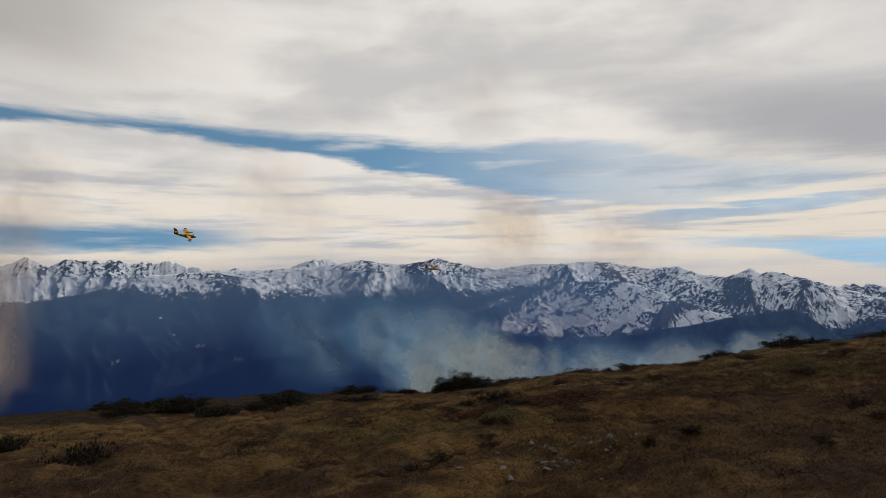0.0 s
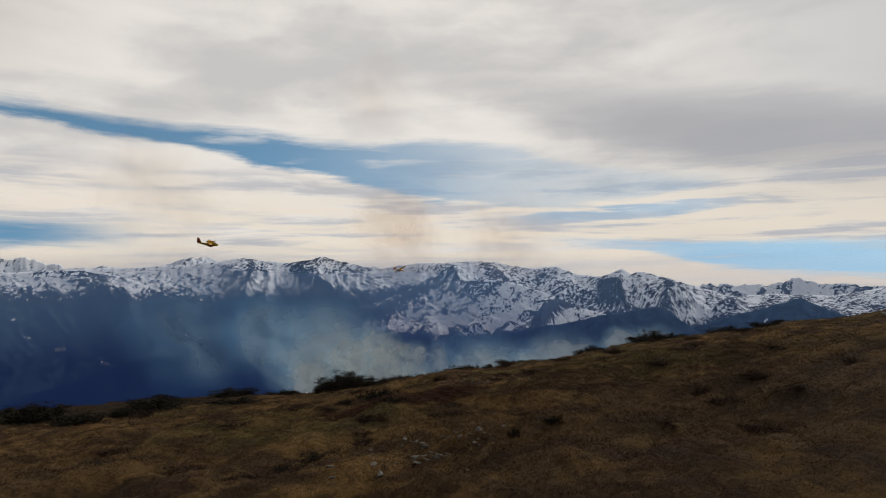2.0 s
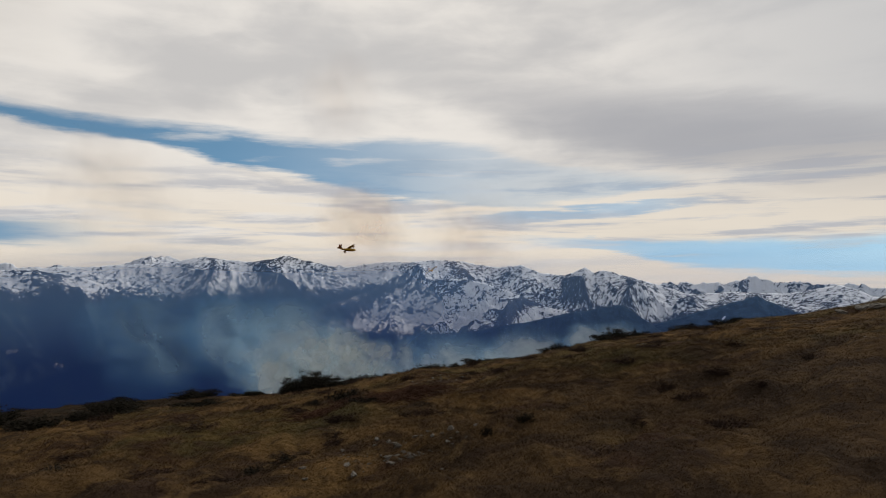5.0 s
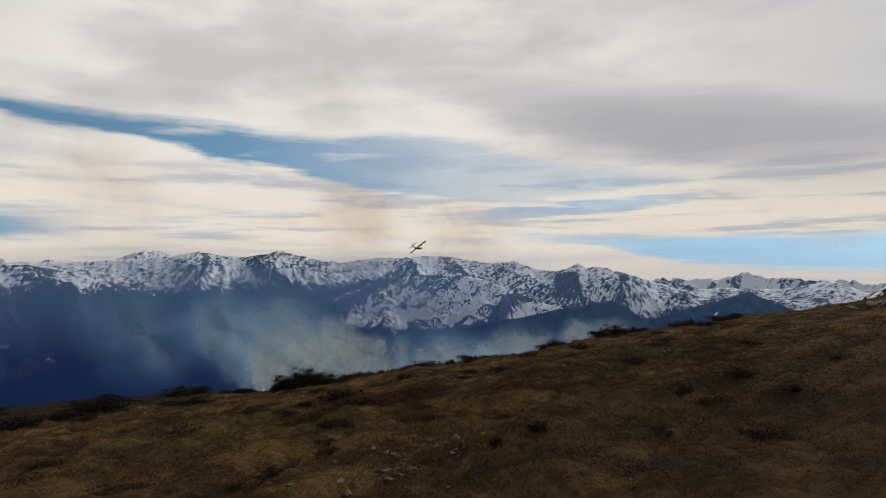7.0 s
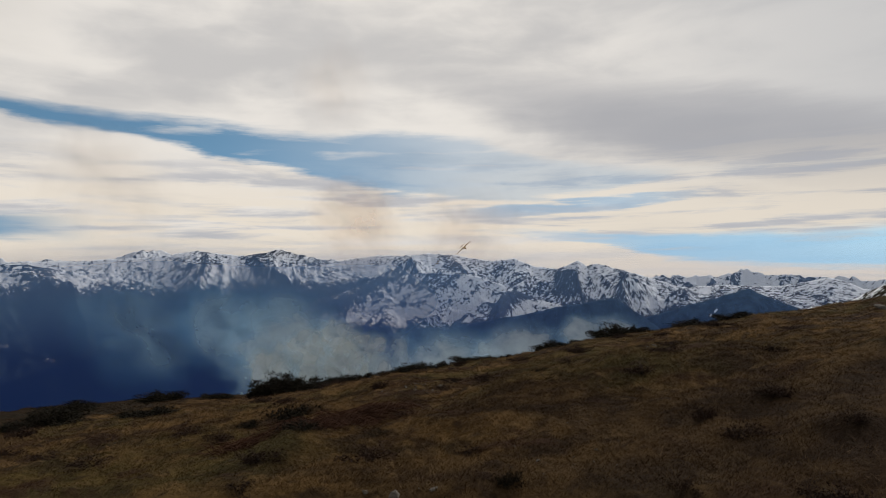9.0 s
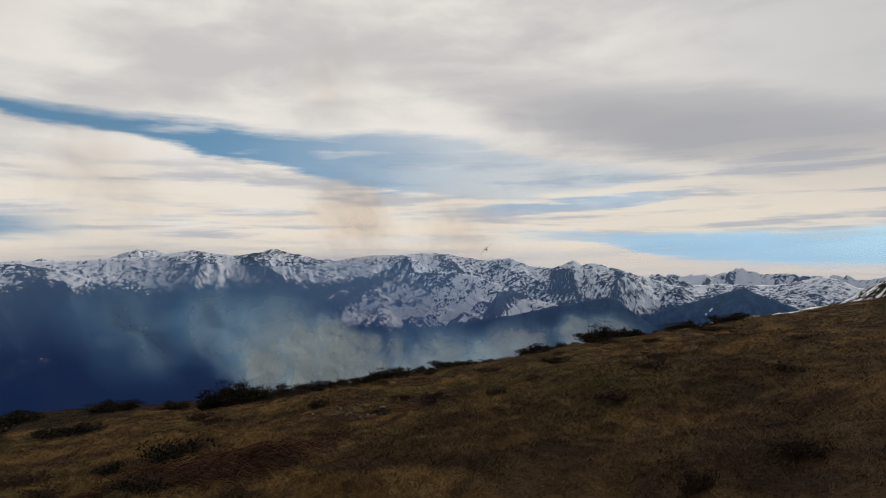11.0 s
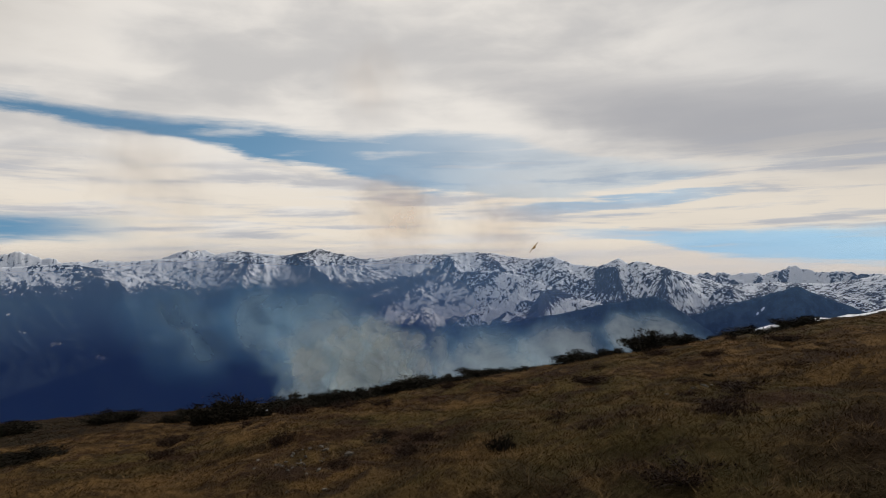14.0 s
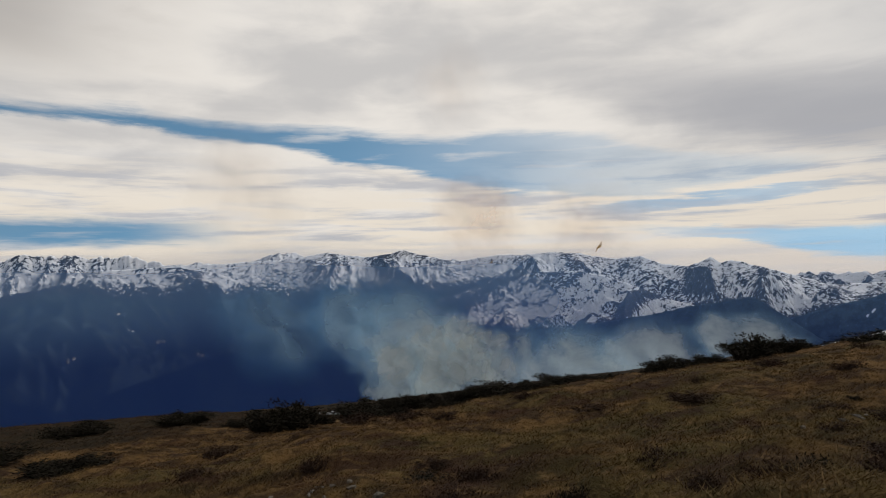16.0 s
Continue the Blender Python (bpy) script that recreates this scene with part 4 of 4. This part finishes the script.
for i, (x, y, w, h) in enumerate([(-3.3, 25.6, 2.3, 0.5), (-6.9, 28.0, 2.5, 0.65), (-8.9, 25.6, 2.4, 0.7), (-7.6, 26.4, 1.3, 0.4), (-2.0, 35.5, 1.5, 0.5), (-5.4, 39.0, 2.8, 0.7), (-9.5, 38.0, 3.0, 0.8), (-12.5, 31.0, 3.2, 0.9), (-15.5, 34.0, 3.0, 0.8), (-3.5, 46.0, 2.4, 0.5), (-19.0, 38.0, 3.4, 1.0), (-14.0, 28.5, 2.2, 0.6), (-5.2, 24.4, 1.5, 0.35)]):
    shrub(x, y, w, 0.72 * h, i + 1, 31 * i + 12, label="dark low shrub on the edge of the slope", group="shrubs on the slope")
for i, (x, y, w, h) in enumerate([(1.1, 14.4, 1.15, 0.34), (0.5, 13.9, 0.6, 0.2), (-6.1, 10.9, 1.25, 0.5), (-9.2, 13.8, 1.1, 0.4), (0.0, 7.5, 0.6, 0.13), (-0.3, 7.0, 0.5, 0.12), (6.2, 15.1, 0.45, 0.25), (2.7, 7.2, 0.28, 0.14), (2.2, 7.0, 0.22, 0.14), (7.9, 14.5, 0.7, 0.2)]):
    shrub(x, y, w, h, i, 23 * i, LOW, "low dark green heath tussock in the grass", "tussocks in the grass", "tussock")
for i, (x, y, w, h) in enumerate([(0.8, 10.4, 0.8, 0.2), (0.6, 8.8, 0.7, 0.18), (-0.5, 13.8, 0.9, 0.2), (2.8, 5.9, 0.5, 0.1), (6.6, 8.9, 0.7, 0.18), (5.5, 8.0, 0.8, 0.2), (5.7, 9.0, 0.5, 0.25), (6.2, 15.3, 0.5, 0.22), (3.8, 6.6, 0.4, 0.12), (2.8, 5.4, 0.7, 0.1),
                                  (5.9, 7.2, 0.5, 0.14), (8.0, 8.6, 0.6, 0.15), (7.3, 16.1, 0.9, 0.2), (7.5, 14.4, 0.6, 0.2), (7.1, 14.5, 0.5, 0.16), (8.6, 14.4, 0.9, 0.28), (8.9, 16.8, 1.0, 0.12), (9.4, 16.4, 0.8, 0.14)]):
    shrub(x, y, 0.8 * w, 0.8 * h, i, 37 * i, BROWN, "low brown withered heather tussock in the grass", "heather in the grass", "heather")
for i, (x, y, w, h) in enumerate([(5.5, 17.1, 0.7, 0.2), (5.2, 15.9, 0.6, 0.16), (3.4, 19.3, 0.7, 0.22), (2.4, 24.1, 1.0, 0.2), (3.1, 30.0, 1.6, 0.4), (4.7, 27.0, 1.2, 0.3), (11.5, 24.4, 0.7, 0.25), (13.4, 22.0, 0.9, 0.2), (9.8, 20.5, 1.2, 0.2), (12.0, 17.5, 0.9, 0.2), (14.0, 26.0, 1.1, 0.25), (17.5, 27.5, 0.6, 0.4), (16.5, 23.5, 1.3, 0.2), (-2.2, 19.5, 1.0, 0.25), (-4.8, 17.5, 1.2, 0.25), (-3.0, 15.0, 0.9, 0.2), (-5.6, 21.5, 1.1, 0.3), (8.4, 29.0, 1.3, 0.3), (1.0, 21.0, 0.9, 0.25), (0.2, 25.5, 1.1, 0.3)]):
    shrub(x, y, w, h, i + 1, 41 * i, BROWN, "low brown withered heather tussock in the grass", "heather in the grass", "heather")


rng = random.Random(31)
for i in range(90):
    d, a = 6 * (40 / 6) ** rng.random(), radians(rng.uniform(-34, 50))
    u = rng.random()
    x, y, w = 4.0 * u + d * math.sin(a), 8.0 * u + d * math.cos(a), rng.uniform(0.25, 0.75)
    if math.hypot(x - 4.9 * min(1, max(0, y / 9.8)), 0) > 1.2 or y > 13:
        shrub(x, y, w * (1 + 0.02 * d), w * rng.uniform(0.12, 0.26), i, rng.uniform(0, 360), BROWN if rng.random() < 0.75 else LOW, "small withered heather clump in the dry grass", "heather in the grass", "heather")


# ---- dead bracken ----
def build_bracken(x, y, width, depth, count, seed):
    rng = np.random.RandomState(seed)
    px, py = x + rng.normal(0, width / 3, count), y + rng.normal(0, depth / 3, count)
    pz = ground_z(px, py)
    v, f = [], []
    for a, b, c in zip(px, py, pz):
        ang, length = rng.normal(0.6, 1.0), 0.10 + 0.20 * rng.rand()
        lift = 0.03 + 0.09 * rng.rand()
        ca, sa = math.cos(ang), math.sin(ang)
        w = 0.0018 + 0.0024 * rng.rand()
        n = len(v)
        for k in range(4):
            u = k / 3
            h = c + lift * math.sin(math.pi * min(1, 0.25 + u * 0.85))
            ex, ey = a + ca * length * (u - 0.5), b + sa * length * (u - 0.5)
            v += [(ex - sa * w, ey + ca * w, h), (ex + sa * w, ey - ca * w, h + 0.004), (ex, ey, h + 0.012)]
        for k in range(3):
            for j in range(3):
                p, q = n + 3 * k + j, n + 3 * k + (j + 1) % 3
                f += [(p, q, q + 3), (p, q + 3, p + 3)]
    me = fast_mesh("bracken", np.array(v), np.array(f), BRACKEN)
    return tagged(new("bracken", me), "flattened red-brown dead bracken stalks in the grass", "bracken", kind="stuff")


build_bracken(1.9, 12.7, 1.3, 1.1, 2600, 3)
build_bracken(0.7, 12.0, 1.0, 0.5, 500, 4)


# ---- stones ----
def stone_mesh(seed, flat=0.6):
    bm = bmesh.new()
    bmesh.ops.create_icosphere(bm, subdivisions=1, radius=0.5)
    off = Vector((seed * 3.1, seed * 1.7, 0))
    for v in bm.verts:
        n = noise.noise(v.co * 2.6 + off) * 0.75 + noise.noise(v.co * 6.5 + off) * 0.35
        v.co *= 1 + n
        v.co.z *= flat
        v.co.z = max(v.co.z, -0.22)
    me = bpy.data.meshes.new("stone")
    bm.to_mesh(me)
    bm.free()
    me.materials.append(STONE)
    return me


STONES = [stone_mesh(i, f) for i, f in ((1, 0.6), (2, 0.75), (3, 0.45), (4, 0.65), (5, 0.55))]


def scatter_stones(cx, cy, w, d, count, seed, small=0.04, large=0.15):
    rng = random.Random(seed)
    for i in range(count):
        x, y = cx + rng.gauss(0, w / 2), cy + rng.gauss(0, d / 2)
        s = 0.72 * (small + (large - small) * rng.random() ** 2.5)
        ob = tagged(new("stone", STONES[i % 5]), "pale lichen-covered stone half sunk in the turf", "stone", "stones in the turf")
        ob.matrix_world = pose(x, y, z_at(x, y) + 0.10 * s, rng.uniform(-15, 15), rng.uniform(-15, 15), rng.uniform(0, 360)) @ Matrix.Diagonal((s, s * rng.uniform(0.5, 0.9), s * 0.8, 1))


scatter_stones(1.0, 7.1, 0.85, 0.8, 90, 1)
scatter_stones(1.5, 7.7, 0.5, 0.4, 16, 2)
scatter_stones(3.8, 16.4, 0.4, 1.1, 26, 3, 0.05, 0.16)
scatter_stones(3.9, 17.0, 0.7, 0.5, 14, 4, 0.08, 0.2)
scatter_stones(9.8, 16.7, 0.5, 0.3, 8, 5, 0.08, 0.22)
scatter_stones(3.4, 8.0, 1.0, 0.8, 14, 6, 0.03, 0.09)
scatter_stones(6.5, 11.0, 4.0, 3.5, 16, 7, 0.03, 0.1)


def boulder_mesh(seed):
    bm = bmesh.new()
    bmesh.ops.create_icosphere(bm, subdivisions=4, radius=0.5)
    off = Vector((seed * 5.3, 2.0, seed))
    for v in bm.verts:
        n = 0.30 * noise.noise(v.co * 2.2 + off) + 0.16 * noise.noise(v.co * 6 + off) + 0.08 * noise.noise(v.co * 15 + off)
        crack = -0.10 * max(0, 1 - 7 * abs(noise.noise(v.co * 3.1 - off)))
        v.co *= 1 + n + crack
        v.co.z = max(v.co.z * 0.7, -0.25)
    me = bpy.data.meshes.new("boulder")
    bm.to_mesh(me)
    bm.free()
    me.materials.append(STONE)
    return me


BOULDERS = [boulder_mesh(i) for i in (1, 2, 3)]


def build_outcrop():
    top = tagged(new("rock_outcrop"), "grey lichen-spotted rock outcrop in the pasture", "rock")
    x0, y0 = 16.4, 15.0
    top.location = (x0, y0, z_at(x0, y0))
    rng = random.Random(8)
    for i in range(16):
        u = i / 15
        x, y = x0 - 0.6 + 3.6 * u + rng.uniform(-0.2, 0.2), y0 + 0.4 - 0.8 * u + rng.uniform(-0.5, 0.5)
        s = rng.uniform(0.3, 0.75) * (0.7 + 0.6 * u)
        ob = new("boulder", BOULDERS[i % 3])
        ob.parent = top
        ob.matrix_local = pose(x - x0, y - y0, z_at(x, y) - z_at(x0, y0) + 0.02 * s, rng.uniform(-14, 14), rng.uniform(-14, 14), rng.uniform(0, 360)) @ Matrix.Diagonal((s * 1.5, s, s * 0.7, 1))


build_outcrop()


# ---- lying snow ----
def snow_patch(x, y, w, d, turn, seed, label="patch of old white snow lying behind the crest"):
    n, rings = 40, 6
    v, f = [(0, 0)], []
    for i in range(1, rings + 1):
        for j in range(n):
            a = 2 * math.pi * j / n
            r = (i / rings) * (1 + 0.22 * noise.noise(Vector((math.cos(a) * 1.6, math.sin(a) * 1.6, seed))) + 0.1 * noise.noise(Vector((math.cos(a) * 5, math.sin(a) * 5, seed + 3))))
            v.append((r * math.cos(a) * w / 2, r * math.sin(a) * d / 2))
    ct, sn = math.cos(radians(turn)), math.sin(radians(turn))
    pts = np.array(v)
    X, Y = x + pts[:, 0] * ct - pts[:, 1] * sn, y + pts[:, 0] * sn + pts[:, 1] * ct
    rim = np.concatenate([[0], np.repeat(np.arange(1, rings + 1) / rings, n)])
    Z = ground_z(X, Y) + 0.16 * (1 - rim**3) - 0.02
    f = [(0, 1 + j, 1 + (j + 1) % n) for j in range(n)]
    for i in range(rings - 1):
        for j in range(n):
            a, b = 1 + i * n + j, 1 + i * n + (j + 1) % n
            f += [(a, a + n, b + n), (a, b + n, b)]
    me = fast_mesh("snow_patch", np.stack([X, Y, Z], 1), np.array(f), SNOW, True)
    return tagged(new("snow_patch", me), label, "snow", "snow patches")


snow_patch(37.0, 57.2, 11, 4.0, -32, 1.0)
snow_patch(46.0, 51.6, 11, 4.0, -34, 2.0)
for i, (x, y, w) in enumerate([(0.2, 46.6, 0.6), (0.7, 45.0, 0.35), (-1.6, 50.0, 0.3), (-0.6, 47.5, 0.25), (-21.0, 50.0, 0.5), (-23.0, 47.0, 0.4)]):
    snow_patch(x, y, w, w * 0.5, 20 * i, 4.0 + i, "small remnant of old snow in the grass")


# ---- hamlets and clearings on the far slopes ----
WALLS = plain("white_render", (0.72, 0.70, 0.66), 0.8, 0.08, 0.2)
ROOFS = plain("slate_roof", (0.22, 0.21, 0.22), 0.7, 0.2, 0.3)
bpy.context.view_layer.update()


def far_hit(az, el):
    """The first mountain that a line from the walk's start meets."""
    a, e = radians(az), radians(el)
    way = Vector((math.sin(a) * math.cos(e), math.cos(a) * math.cos(e), math.sin(e)))
    best = None
    for ob in RANGES:
        ok, p, n, _ = ob.ray_cast(Vector((0, 0, 0)), way)
        if ok and (best is None or p.length < best[0].length):
            best = (p, n, ob)
    return best


def house(x, y, z, turn, size):
    root = tagged(new("house"), "small white house on the wooded slope", "house", "hamlet houses")
    bm = bmesh.new()
    bmesh.ops.create_cube(bm, size=1.0, matrix=Matrix.Translation((0, 0, 0.0)) @ Matrix.Diagonal((1.5, 1.0, 1.4, 1)))
    part("wall", bm, WALLS, root)
    bm = bmesh.new()
    e = [bm.verts.new(p) for p in ((-0.82, -0.6, 0.68), (0.82, -0.6, 0.68), (0.82, 0.6, 0.68), (-0.82, 0.6, 0.68), (-0.82, 0, 1.15), (0.82, 0, 1.15))]
    for q in ((0, 1, 5, 4), (2, 3, 4, 5), (1, 2, 5), (3, 0, 4), (0, 3, 2, 1)):
        bm.faces.new([e[k] for k in q])
    part("roof", bm, ROOFS, root)
    root.matrix_world = pose(x, y, z, 0, 0, turn) @ Matrix.Diagonal((size, size, size, 1))


def clearing(az, el, w, d, seed):
    """A small snow-covered field that lies on a far slope."""
    found = far_hit(az, el)
    if not found:
        return
    p, nrm, ob = found
    n = 22
    ring = [(0.0, 0.0)] + [((0.5 + 0.5 * i) * math.cos(2 * math.pi * j / n), (0.5 + 0.5 * i) * math.sin(2 * math.pi * j / n)) for i in range(2) for j in range(n)]
    v = []
    for a, b in ring:
        k = 1 + 0.45 * noise.noise(Vector((a * 1.5, b * 1.5, seed)))
        x, y = p.x + a * w / 2 * k, p.y + b * d / 2 * k
        ok, q, _, _ = ob.ray_cast(Vector((x, y, 900)), Vector((0, 0, -1)))
        v.append((x, y, (q.z if ok else p.z) + 1.5))
    f = [(0, 1 + j, 1 + (j + 1) % n) for j in range(n)]
    for j in range(n):
        a, b = 1 + j, 1 + (j + 1) % n
        f += [(a, a + n, b + n), (a, b + n, b)]
    me = fast_mesh("snow_field", np.array(v), np.array(f), SNOW, True)
    tagged(new("snow_field", me), "small snow-covered field on the wooded slope", "snow", "snow fields on the slopes")


for i, (az, el, w) in enumerate([(-23.6, -2.9, 26), (-22.6, -4.3, 22), (-22.9, -4.2, 12), (-17.8, -6.4, 24), (-11.6, -5.0, 14), (-12.2, -2.9, 10), (7.9, -6.3, 40), (8.5, -6.7, 36), (8.2, -7.0, 26), (-8.5, -3.2, 14), (36.3, -3.6, 26), (35.9, -4.0, 16)]):
    clearing(az, el, 0.55 * w, 0.34 * w, 2.0 * i)
rng = random.Random(12)
for az, el, count in ((-20.5, -5.3, 4), (-11.4, -4.7, 4), (-17.6, -6.5, 2), (-27.0, -6.2, 3), (-6.5, -5.6, 2)):
    for i in range(count):
        found = far_hit(az + rng.uniform(-0.35, 0.35), el + rng.uniform(-0.12, 0.12))
        if found:
            p = found[0]
            house(p.x, p.y, p.z + 1.5, rng.uniform(0, 180), rng.uniform(5, 8))


# ---- grass ----
def build_grass(count, seed):
    rng = np.random.RandomState(seed)
    # tufts round the stretch that the walk passes, thinner with distance
    u = rng.rand(count)
    r = 2.2 * (62 / 2.2) ** (u**0.85)
    a = np.radians(rng.uniform(-42, 56, count))
    s = rng.rand(count)
    x, y = 4.9 * s + r * np.sin(a), 9.8 * s + r * np.cos(a) - 0.6
    n, B = len(x), 6
    z = ground_z(x, y)
    size = (0.015 + 0.020 * rng.rand(n)) * (0.62 + 0.38 * smooth01(r, 2.5, 9)) * (1 + 0.012 * r) * (1 + 0.7 * np.clip(fbm(x, y, 0.4, 2, 9.0), -0.7, 1))
    base = np.repeat(np.stack([x, y, z], 1), B, 0)
    k = len(base)
    base[:, :2] += rng.normal(0, 0.04, (k, 2)) * np.repeat(1 + 0.06 * r, B)[:, None]
    h = np.repeat(size, B) * (0.5 + 0.9 * rng.rand(k))
    yaw = rng.rand(k) * 2 * math.pi
    bend = rng.normal(0, 1.5, (k, 2)) + (0.5, -0.2)
    tip = base + np.stack([bend[:, 0] * h, bend[:, 1] * h, h], 1)
    w = np.repeat(0.0017 + 0.0004 * r, B)[:, None] * np.stack([np.cos(yaw), np.sin(yaw), 0 * yaw], 1)
    base[:, 2] -= 0.01
    v = np.stack([base - w, base + w, tip], 1).reshape(-1, 3)
    me = fast_mesh("grass", v, np.arange(3 * k).reshape(-1, 3), GRASS)
    return tagged(new("grass", me), "short dry yellow-brown grass on the pasture", "grass", kind="stuff")


build_grass(175000, 5)


def motions():
    for ob, rows in MOVING:
        walk(ob, rows)


motions()
